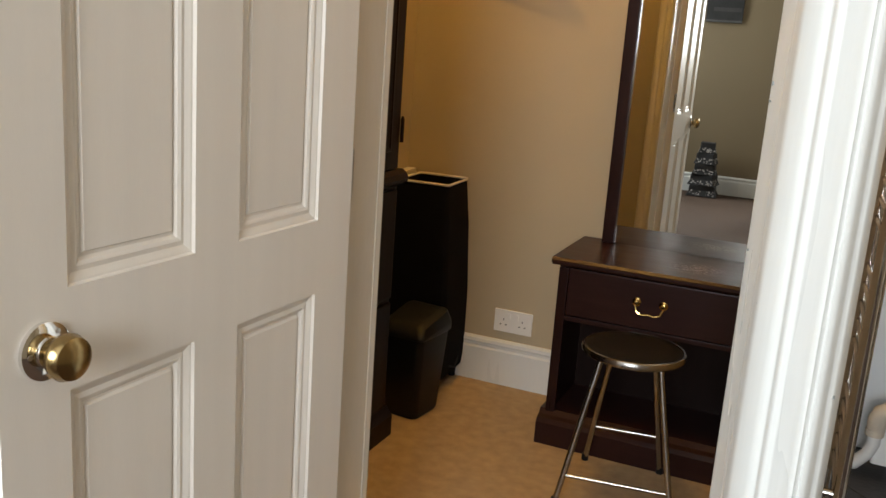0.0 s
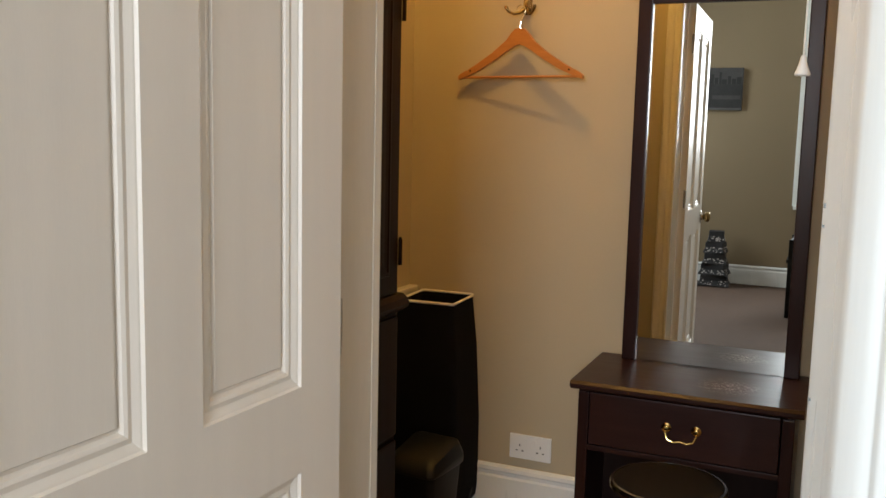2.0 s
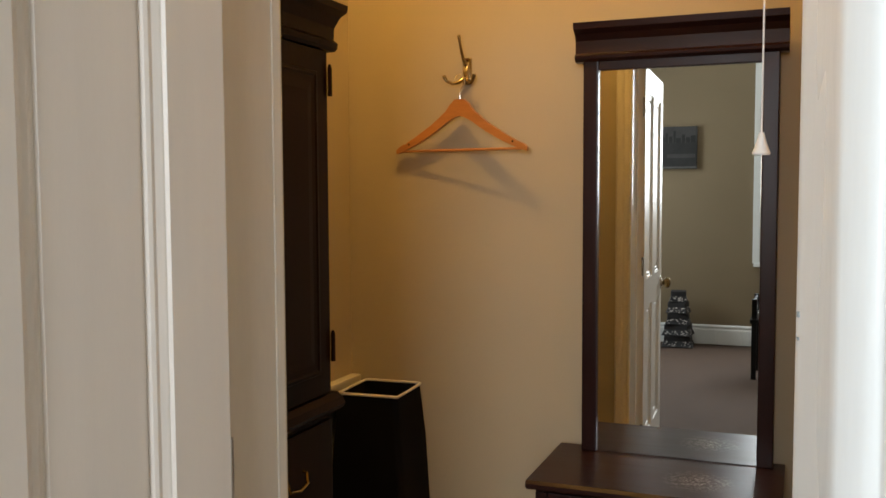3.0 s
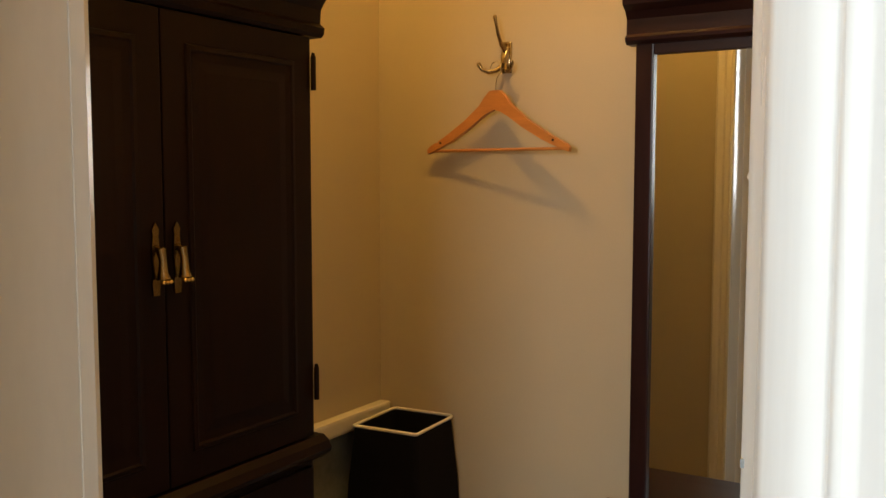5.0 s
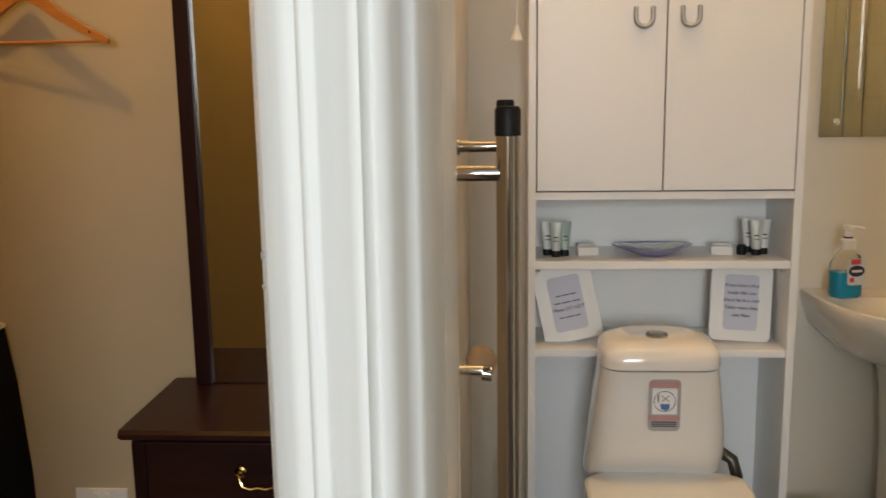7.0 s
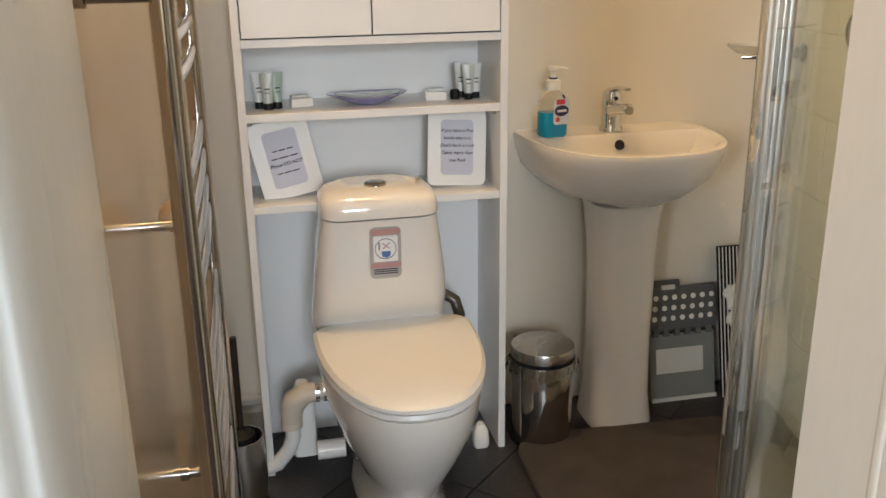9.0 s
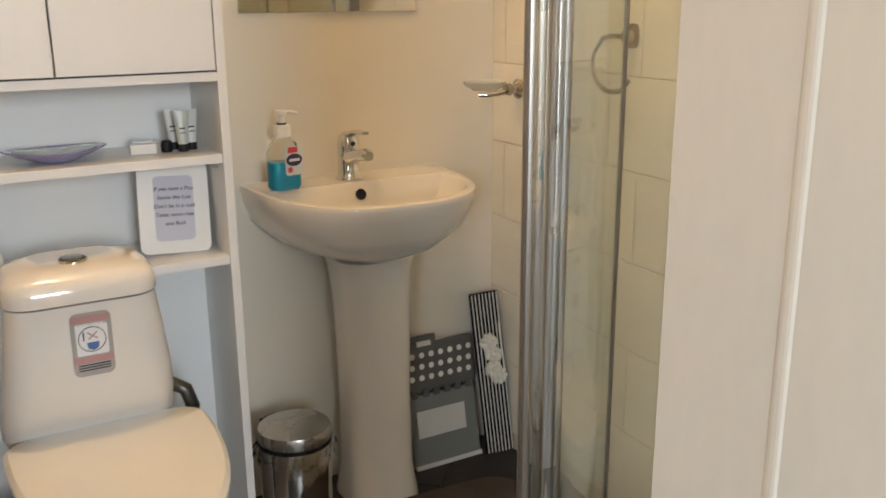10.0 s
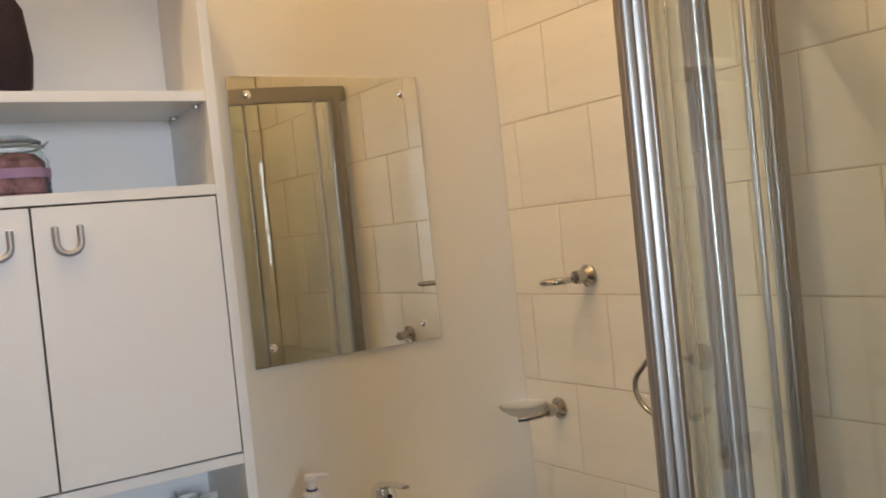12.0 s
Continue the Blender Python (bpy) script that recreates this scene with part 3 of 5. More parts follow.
def dressing_table():
    t = thing("dressing_table", (0, 0, 0), "mahogany dressing table with one drawer and a tall mirror", "dressing table")
    x0, x1, y0, y1 = -0.772, -0.170, 2.79, 3.155
    edge = [(2.765, 0.622), (2.765, 0.632), (2.773, 0.640), (3.16, 0.640), (3.16, 0.612), (2.785, 0.612), (2.777, 0.614), (2.773, 0.620)]
    part("top", prism(edge, -0.795, -0.147, "x"), scuffed(MAHOGANY, (-0.36, 2.92, 0.64), 0.10), t, "polished mahogany top with pale scratches")
    for a, b in ((x0, x0 + 0.02), (x1 - 0.02, x1)):
        part("side", box((a, y0, 0.05), (b, y1, 0.612), 0.002), MAHOGANY_UP, t)
    for a, b in ((x0, x0 + 0.032), (x1 - 0.032, x1)):
        part("stile", box((a, y0 - 0.006, 0.09), (b, y0 + 0.014, 0.606), 0.003), MAHOGANY_UP, t)
    part("back_panel", box((x0 + 0.02, y1 - 0.09, 0.05), (x1 - 0.02, y1 - 0.075, 0.60)), MAHOGANY_DARK, t)
    part("rail", box((x0 + 0.032, y0 - 0.004, 0.430), (x1 - 0.032, y0 + 0.03, 0.446), 0.002), MAHOGANY, t)
    part("bottom_shelf", box((x0 + 0.02, y0 + 0.01, 0.08), (x1 - 0.02, y1 - 0.09, 0.095)), MAHOGANY, t)
    pl = [(y0 - 0.042, 0), (y0 - 0.042, 0.075), (y0 - 0.032, 0.088), (y0 - 0.014, 0.096), (y0, 0.112), (y1 - 0.08, 0.112), (y1 - 0.08, 0)]
    part("plinth", prism(pl, x0 - 0.018, x1 + 0.018, "x"), MAHOGANY, t)
    dr = part("drawer", box((x0 + 0.036, y0 - 0.012, 0.452), (x1 - 0.036, y0 + 0.2, 0.609), 0.003), MAHOGANY, t)
    c = -0.468
    hd = part("handle", tube([(c - 0.042, y0 - 0.016, 0.536), (c - 0.044, y0 - 0.026, 0.528), (c - 0.036, y0 - 0.028, 0.508), (c - 0.018, y0 - 0.028, 0.502), (c, y0 - 0.028, 0.506), (c + 0.018, y0 - 0.028, 0.502), (c + 0.036, y0 - 0.028, 0.508), (c + 0.044, y0 - 0.026, 0.528), (c + 0.042, y0 - 0.016, 0.536)], 0.0032, 8), BRASS, dr, "brass swan-neck drawer handle", True)
    for s in (-1, 1):
        part("rosette", lathe([(0, 0), (0.013, 0), (0.014, 0.003), (0.008, 0.006), (0.007, 0.012), (0, 0.014)], 20), BRASS, hd, "", True, pose(c + s * 0.042, y0 - 0.0125, 0.538, 90, 0, 0))
    # mirror upstand
    fx0, fx1, fz0, fz1 = -0.718, -0.178, 0.641, 1.865
    gx0, gx1, gz1 = -0.674, -0.222, 1.765
    mf = part("mirror_frame", box((fx0, 3.098, fz0), (gx0, 3.135, fz1 - 0.06), 0.004), MAHOGANY_UP, t, "mahogany frame of the tall mirror")
    part("frame_stile", box((gx1, 3.098, fz0), (fx1, 3.135, fz1 - 0.06), 0.004), MAHOGANY_UP, mf)
    part("frame_head", box((gx0, 3.100, gz1), (gx1, 3.135, fz1 - 0.05), 0.003), MAHOGANY, mf)
    cn = [(3.135, 1.790), (3.094, 1.790), (3.082, 1.798), (3.080, 1.806), (3.092, 1.814), (3.093, 1.850), (3.080, 1.868), (3.060, 1.880), (3.056, 1.898), (3.135, 1.898)]
    part("cornice", prism(cn, fx0 - 0.022, fx1 + 0.022, "x"), MAHOGANY, mf)
    part("glass", box((gx0, 3.112, fz0 + 0.001), (gx1, 3.117, gz1)), MIRROR, mf, "tall mirror glass")
    part("backboard", box((fx0 + 0.01, 3.135, fz0), (fx1 - 0.01, 3.155, 1.86)), MAHOGANY_DARK, mf)


dressing_table()


def stool():
    s = thing("folding_stool", (-0.462, 2.565, 0), "round black vinyl folding stool with chromed legs", "stool", turn=8)
    seat = part("seat", lathe([(0, 0.462), (0.10, 0.464), (0.135, 0.462), (0.143, 0.456), (0.143, 0.446), (0, 0.444)], 48), BLACK_VINYL, s, "black vinyl seat pad", True)
    part("rim", lathe([(0.143, 0.460), (0.149, 0.459), (0.153, 0.452), (0.152, 0.443), (0.146, 0.438), (0.138, 0.440), (0.143, 0.460)], 48), TUBE_STEEL, seat, "chromed rim", True)
    top = {(-1, -1): (-0.085, -0.09), (1, -1): (0.085, -0.09), (-1, 1): (-0.06, 0.08), (1, 1): (0.06, 0.08)}
    for (sx, sy), (tx, ty) in top.items():
        sp = 0.165 if sy < 0 else 0.118
        leg = part("leg", tube([(tx, ty, 0.440), (tx * 1.05, ty * 1.05, 0.41), (sx * sp, sy * 0.165, 0.012)], 0.009, 12), TUBE_STEEL, s, "chromed tube leg", True)
        part("foot", lathe([(0, 0), (0.011, 0), (0.0115, 0.022), (0, 0.022)], 12), BLACK_PLASTIC, leg, "black rubber foot", True, pose(sx * (sp + 0.001), sy * 0.166, 0))
    for sy, z, hw in ((-1, 0.09, 0.148), (1, 0.13, 0.103)):
        k = 1 - (z - 0.012) / 0.40
        part("crossbar", tube([(-hw, sy * (0.095 + 0.07 * k), z), (hw, sy * (0.095 + 0.07 * k), z)], 0.006, 10), TUBE_STEEL, s, "", True)


stool()


def coat_hook():
    h = thing("coat_hook", (-1.108, YW, 1.79), "polished brass double coat hook on the wall", "coat hook")
    part("plate", loft([[(x, y, z) for x, z in rounded(w, hh, 0.004, 3, 0, 0.004)] for y, w, hh in ((-0.001, 0.030, 0.084), (-0.005, 0.030, 0.084), (-0.008, 0.024, 0.078))]), AGED_BRASS, h)
    part("stem", loft([[(x, y, z) for x, z in rounded(w, hh, min(w, hh) * 0.3, 4, 0, zc)] for y, w, hh, zc in ((-0.008, 0.019, 0.062, 0.002), (-0.017, 0.018, 0.052, -0.002), (-0.026, 0.014, 0.030, -0.010), (-0.029, 0.008, 0.016, -0.012))]), AGED_BRASS, h, "", True)
    for z in (0.038, -0.030):
        part("screw", lathe([(0, 0), (0.004, 0), (0.0036, 0.001), (0, 0.0012)], 12), DULL_BRASS, h, "", True, pose(0, -0.008, z, 90, 0, 0))
    part("upper_prong", tube([(0, -0.014, 0.022), (-0.001, -0.034, 0.034), (-0.004, -0.048, 0.062), (-0.007, -0.055, 0.092), (-0.008, -0.058, 0.104), (-0.008, -0.058, 0.110)], [0.007, 0.0055, 0.0045, 0.004, 0.0058, 0.0035], 12), DULL_BRASS, h, "", True)
    for s in (-1.0, 0.66):
        part("lower_prong", tube([(s * 0.004, -0.018, -0.018), (s * 0.018, -0.030, -0.032), (s * 0.036, -0.040, -0.037), (s * 0.052, -0.048, -0.030), (s * 0.060, -0.052, -0.016), (s * 0.061, -0.053, -0.011)], [0.007, 0.006, 0.0052, 0.0045, 0.0062, 0.004], 12), DULL_BRASS, h, "", True)


coat_hook()


def clothes_hanger():
    h = thing("clothes_hanger", (-1.114, YW - 0.055, 1.545), "varnished beech clothes hanger hanging from the hook", "clothes hanger", turn=-7)
    def arm(s):
        up = [(0, 0.158), (0.016, 0.157), (0.032, 0.142), (0.05, 0.119), (0.10, 0.080), (0.165, 0.040), (0.190, 0.027), (0.194, 0.021), (0.199, 0.023), (0.219, 0.013), (0.230, 0.003)]
        dn = [(0.228, -0.008), (0.210, -0.003), (0.15, 0.023), (0.09, 0.056), (0.045, 0.086), (0.02, 0.100), (0, 0.106)]
        return [(s * u, v) for u, v in up + dn]
    for s in (-1, 1):
        bm = prism(arm(s), -0.007, 0.007, "y")
        part("arm", bm, BEECH, h)
    part("bar", tube([(-0.222, 0, 0.0), (0.222, 0, 0.0)], 0.0045, 10), BEECH, h, "slim wooden trouser bar", True)
    part("wire_hook", tube([(0, 0, 0.150), (0, 0, 0.178), (0.004, 0, 0.19), (0.016, 0, 0.205), (0.016, 0, 0.222), (0.004, 0, 0.235), (-0.012, 0, 0.230), (-0.018, 0, 0.216)], 0.0016, 8), CHROME, h, "chromed wire hook", True)
    for s in (-1, 1):
        part("stud", lathe([(0, 0), (0.003, 0), (0.003, 0.002), (0, 0.002)], 8), MAHOGANY_DARK, h, "", True, pose(s * 0.182, -0.007, 0.022, 90, 0, 0))


clothes_hanger()


def socket():
    s = thing("double_socket", (-1.042, YW, 0.258), "white plastic double wall socket above the skirting", "wall socket")
    part("plate", box((-0.076, -0.009, -0.044), (0.076, 0, 0.044), 0.003), WHITE_PLASTIC, s)
    for c in (-0.038, 0.038):
        for u, v, w, h in ((0, 0.006, 0.0035, 0.008), (-0.011, -0.014, 0.007, 0.004), (0.011, -0.014, 0.007, 0.004)):
            part("pin_hole", box((c + u - w / 2, -0.0096, v - h / 2), (c + u + w / 2, -0.0088, v + h / 2)), BLACK_PLASTIC, s)
        part("switch", box((c * 0.42 - 0.006, -0.0125, 0.012), (c * 0.42 + 0.006, -0.0085, 0.032), 0.001), WHITE_PLASTIC, s)


socket()


def pull_cord(at, length, label, knob_h=0.034):
    p = thing("pull_cord", at, label, "light pull")
    part("ceiling_switch", lathe([(0, CEIL - at[2]), (0.04, CEIL - at[2]), (0.04, CEIL - at[2] - 0.03), (0.012, CEIL - at[2] - 0.042), (0, CEIL - at[2] - 0.042)], 24), WHITE_PLASTIC, p, "", True)
    part("cord", tube([(0, 0, knob_h), (0.0008, 0, 0.4), (0, 0, CEIL - at[2] - 0.04)], 0.0014, 8), WHITE_PLASTIC, p, "", True)
    part("toggle", lathe([(0, 0), (0.0125, 0), (0.0135, 0.003), (0.0095, 0.013), (0.006, 0.024), (0.004, knob_h), (0, knob_h)], 20), WHITE_PLASTIC, p, "white conical toggle", True)


pull_cord((-0.176, 1.92, 1.472), 1, "white light pull cord with a conical toggle in the dressing room")
pull_cord((0.135, 2.88, 1.515), 1, "white light pull cord with a conical toggle in the bathroom")


# ceiling lamps that light the two rooms
def ceiling_light(at, label):
    c = thing("ceiling_light", at, label, "ceiling light")
    part("rose", lathe([(0, 0), (0.05, 0), (0.045, -0.02), (0.012, -0.03), (0, -0.03)], 24), WHITE_PLASTIC, c, "", True)
    part("holder", lathe([(0, -0.03), (0.016, -0.03), (0.018, -0.06), (0, -0.06)], 16), WHITE_PLASTIC, c, "", True)


ceiling_light((-0.98, 2.42, CEIL), "white pendant lamp holder on the dressing room ceiling")
ceiling_light((0.44, 2.65, CEIL), "white lamp holder on the bathroom ceiling")


# ---- bathroom ----
def storage_unit():
    u = thing("storage_unit", (0, 0, FB), "white laminate over-toilet storage unit with two cupboard doors", "shelf unit")
    x0, x1, y0, y1, H = 0.163, 0.797, 2.966, 3.183, 2.11
    T = 0.018
    for a, b in ((x0, x0 + T), (x1 - T, x1)):
        part("side", box((a, y0 - 0.014, 0), (b, y1, H), 0.001), LAMINATE, u)
    for z, y in ((0.700, y0 - 0.006), (0.918, y0 - 0.006), (1.086, y0 - 0.013), (1.561, y0 - 0.013), (1.725, y0 - 0.008), (H - T, y0 - 0.013)):
        part("shelf", box((x0 + T, y, z), (x1 - T, y1 - 0.008, z + T), 0.001), LAMINATE, u)
    part("back", box((x0 + T, y1 - 0.008, 0.0), (x1 - T, y1 - 0.002, H)), LAMINATE_IN, u)
    mid = 0.476
    for a, b, s in ((x0 + T + 0.003, mid - 0.0018, 1), (mid + 0.0018, x1 - T - 0.003, -1)):
        d = part("door", box((a, y0 - 0.015, 1.1075), (b, y0 + 0.001, 1.5575), 0.001), LAMINATE, u)
        hx = mid - s * 0.052
        pts = [(hx - 0.019, 1.524)] + [(hx - 0.019 * math.cos(math.pi * k / 10), 1.500 - 0.019 * math.sin(math.pi * k / 10)) for k in range(11)] + [(hx + 0.019, 1.524)]
        part("handle", tube([(x, y0 - 0.021, z) for x, z in pts], 0.0055, 10), SATIN, d, "satin grey U-shaped handle", True)
        for x in (pts[0][0], pts[-1][0]):
            part("mount", tube([(x, y0 - 0.016, 1.522), (x, y0 - 0.022, 1.522)], 0.005, 8), ALU, d, "", True)
    for z in (0.905, 1.718):
        for x in (x0 + T + 0.006, x1 - T - 0.006):
            for y in (y0 + 0.03, y1 - 0.05):
                part("shelf_pin", lathe([(0, 0), (0.006, 0), (0.006, 0.006), (0, 0.007)], 10), STEEL, u, "", True, pose(x, y, z))


storage_unit()
Z_TOP, Z_MID, Z_LOW = FB + 1.725 + 0.018, FB + 0.918 + 0.018, FB + 0.700 + 0.018


def toilet():
    t = thing("toilet", (0.484, 0, FB), "white close-coupled toilet with its lid closed", "toilet")

    def oval(a, yb, yf, z, n=36, k=0.8):
        """A rounded outline, square towards the back, round to the front."""
        out = []
        ym = yb - 0.16 * (yb - yf) if yb > yf else yb
        for i in range(n):
            th = 2 * math.pi * i / n
            c, s = math.cos(th), math.sin(th)
            if s > 0:
                out.append((a * math.copysign(abs(c) ** 0.45, c), ym + (yb - ym) * s ** 0.6, z))
            else:
                out.append((a * math.copysign(abs(c) ** k, c), ym - (ym - yf) * abs(s) ** 0.95, z))
        return out

    def block(w, d, z, yc, r=0.045):
        return [(x, y + yc, z) for x, y in rounded(w, d, r, 5)]
    bowl = [oval(0.112, 2.95, 2.58, 0.0), oval(0.108, 2.95, 2.59, 0.03), oval(0.098, 2.95, 2.60, 0.09), oval(0.118, 2.95, 2.56, 0.15), oval(0.155, 2.93, 2.50, 0.235), oval(0.180, 2.93, 2.45, 0.32), oval(0.187, 2.93, 2.436, 0.372), oval(0.187, 2.93, 2.436, 0.395)]
    part("bowl", loft(bowl), CERAMIC, t, smooth=True)
    part("trap_housing", loft([block(0.20, 0.22, 0.04, 2.955, 0.02), block(0.21, 0.23, 0.30, 2.955, 0.02), block(0.24, 0.22, 0.395, 2.95, 0.02)]), CERAMIC, t, smooth=True)
    part("seat", loft([oval(0.184, 2.895, 2.438, 0.396), oval(0.188, 2.897, 2.434, 0.402), oval(0.184, 2.895, 2.438, 0.411)]), WHITE_PLASTIC, t, smooth=True)
    part("lid", loft([oval(0.184, 2.895, 2.438, 0.413), oval(0.191, 2.899, 2.428, 0.419), oval(0.191, 2.899, 2.428, 0.427), oval(0.182, 2.890, 2.440, 0.436), oval(0.12, 2.84, 2.53, 0.439)]), WHITE_PLASTIC, t, "glossy white closed lid", True)
    def tank(w, yf, z, r=0.05):
        return [(x - 0.022, y, z) for x, y, z in block(w, 2.975 - yf, z, (2.975 + yf) / 2, r)]
    cist = part("cistern", loft([tank(0.30, 2.905, 0.395, 0.03), tank(0.326, 2.890, 0.43, 0.035), tank(0.328, 2.862, 0.462), tank(0.320, 2.832, 0.50), tank(0.308, 2.812, 0.56), tank(0.285, 2.803, 0.65), tank(0.268, 2.800, 0.713)]), CERAMIC, t, smooth=True)
    part("cistern_lid", loft([tank(0.266, 2.801, 0.7155), tank(0.272, 2.797, 0.7175), tank(0.272, 2.797, 0.738), tank(0.264, 2.803, 0.756), tank(0.236, 2.820, 0.769), tank(0.16, 2.85, 0.775, 0.04)]), CERAMIC, t, smooth=True)
    part("flush_button", lathe([(0, 0.772), (0.026, 0.772), (0.026, 0.780), (0.022, 0.782), (0.0205, 0.779), (0.018, 0.782), (0, 0.784)], 28), RAIL_CHROME, t, "chromed flush button", True, pose(-0.024, 2.885, 0))
    for s in (-1, 1):
        part("hinge", tube([(s * 0.07, 2.89, 0.42), (s * 0.11, 2.89, 0.42)], 0.008, 10), CHROME, t, "", True)


toilet()


def sticker():
    s = thing("notice_sticker", (0.475, 2.7965, FB + 0.635), "silver and pink toilet notice sticker on the cistern", "sticker")
    s.matrix_world = pose(0.467, 2.8015, FB + 0.635, 1.5, 0, 0)
    silver = material("silver_foil", (0.42, 0.40, 0.39), 0.4, 0.3, vary=0.08)
    pink = material("dusty_pink_print", (0.46, 0.26, 0.25), 0.5, vary=0.08)
    white = material("white_print", (0.8, 0.8, 0.8), 0.5, vary=0.02)
    blue = material("blue_print", (0.08, 0.17, 0.42), 0.5, vary=0.05)
    def flat(name, outline, d, mat):
        part(name, prism(outline, -d - 0.0006, -d, "y"), mat, s)
    flat("backing", rounded(0.072, 0.124, 0.012, 4), 0.0, silver)
    flat("top_band", rounded(0.068, 0.014, 0.005, 3, 0, 0.050), 0.0007, pink)
    flat("lower_band", rounded(0.070, 0.012, 0.002, 3, 0, -0.030), 0.0007, pink)
    flat("print_field", rounded(0.056, 0.062, 0.003, 3, 0, 0.010), 0.0007, white)
    ring = [(0.024 * math.cos(2 * math.pi * k / 32), 0.0, 0.010 + 0.024 * math.sin(2 * math.pi * k / 32)) for k in range(32)]
    part("print_ring", tube([(x, -0.0016, z) for x, _, z in ring], 0.0008, 6, closed=True), INK, s)
    flat("print_bowl", [(-0.010, 0.004), (0.012, 0.004), (0.010, -0.008), (0.002, -0.012), (-0.008, -0.008)], 0.0014, blue)
    for a, b in (((-0.008, 0.024), (0.010, 0.010)), ((-0.006, 0.010), (0.010, 0.024))):
        part("print_stroke", tube([(a[0], -0.0016, a[1]), (b[0], -0.0016, b[1])], 0.0012, 6), pink, s)
    part("print_bar", box((-0.016, -0.002, 0.008), (-0.0135, -0.0013, 0.026)), INK, s)
    for z in (0.038, -0.041, -0.046, -0.051):
        part("print_line", box((-0.028, -0.0013, z), (0.028, -0.0006, z + 0.0022)), INK, s)


sticker()


def waste_pipe():
    p = thing("waste_pipe", (0, 0, FB), "cream plastic toilet waste pipe with chromed clips", "pipe")
    cream = material("cream_pipe_plastic", (0.66, 0.58, 0.47), 0.35, vary=0.06, bump=0.02)
    part("elbow", tube([(0.375, 2.93, 0.240), (0.30, 2.935, 0.238), (0.270, 2.94, 0.232), (0.244, 2.945, 0.212), (0.234, 2.95, 0.185), (0.232, 2.95, 0.145)], [0.024, 0.024, 0.027, 0.031, 0.030, 0.024], 16), cream, p, smooth=True)
    part("elbow_collar", tube([(0.232, 2.95, 0.158), (0.232, 2.95, 0.138)], 0.028, 16), cream, p, smooth=True)
    part("down_pipe", tube([(0.232, 2.95, 0.14), (0.234, 2.95, 0.11), (0.222, 2.955, 0.072), (0.19, 2.96, 0.03), (0.15, 2.96, 0.02)], 0.020, 12), WHITE_PLASTIC, p, smooth=True)
    for x in (0.300, 0.320):
        part("clip", tube([(x - 0.005, 2.935, 0.238), (x + 0.005, 2.935, 0.238)], 0.0275, 16), CHROME, p, "chromed clip", True)
    part("trap", loft([[(x + 0.265, y + 2.985, z) for x, y in rounded(w, 0.05, 0.012, 3)] for z, w in ((0.04, 0.06), (0.20, 0.06), (0.24, 0.03))]), WHITE_PLASTIC, p, smooth=True)
    part("stub", tube([(0.29, 2.90, 0.09), (0.36, 2.90, 0.09)], 0.024, 12), WHITE_PLASTIC, p, smooth=True)
    part("hose", tube([(0.345, 2.93, 0.255), (0.33, 2.95, 0.36), (0.345, 2.97, 0.45), (0.36, 3.0, 0.5)], 0.006, 8), BLACK_PLASTIC, p, smooth=True)


waste_pipe()


def supply_hose():
    r = thing("supply_hose", (0, 0, 0), "black braided water hose curving behind the toilet", "hose")
    part("hose", tube([(0.60, 2.955, FB + 0.47), (0.625, 2.925, FB + 0.475), (0.652, 2.91, FB + 0.46), (0.664, 2.91, FB + 0.42), (0.660, 2.93, FB + 0.36), (0.65, 2.95, FB + 0.2), (0.66, 2.97, FB + 0.0)], 0.0145, 12), material("gunmetal", (0.09, 0.088, 0.08), 0.3, 0.7, vary=0.1), r, smooth=True)
    part("nut", tube([(0.592, 2.962, FB + 0.468), (0.606, 2.948, FB + 0.472)], 0.014, 12), CHROME, r, smooth=True)


supply_hose()


def toilet_brush():
    b = thing("toilet_brush", (0.108, 2.83, FB), "brushed steel toilet brush holder with a dark handle", "toilet brush")
    part("holder", lathe([(0, 0), (0.038, 0), (0.050, 0.03), (0.056, 0.08), (0.056, 0.14), (0.053, 0.195), (0.050, 0.195), (0.052, 0.08), (0.03, 0.02), (0, 0.02)], 32), STEEL, b, smooth=True)
    part("handle", tube([(0, 0, 0.06), (0.002, 0.002, 0.45)], 0.0080, 12), DARK_STEEL, b, "dark steel handle", True)
    part("bristles", lathe([(0, 0.06), (0.036, 0.07), (0.040, 0.15), (0.033, 0.20), (0.012, 0.215), (0, 0.216)], 18), BLACK_PLASTIC, b, "black bristles")


toilet_brush()


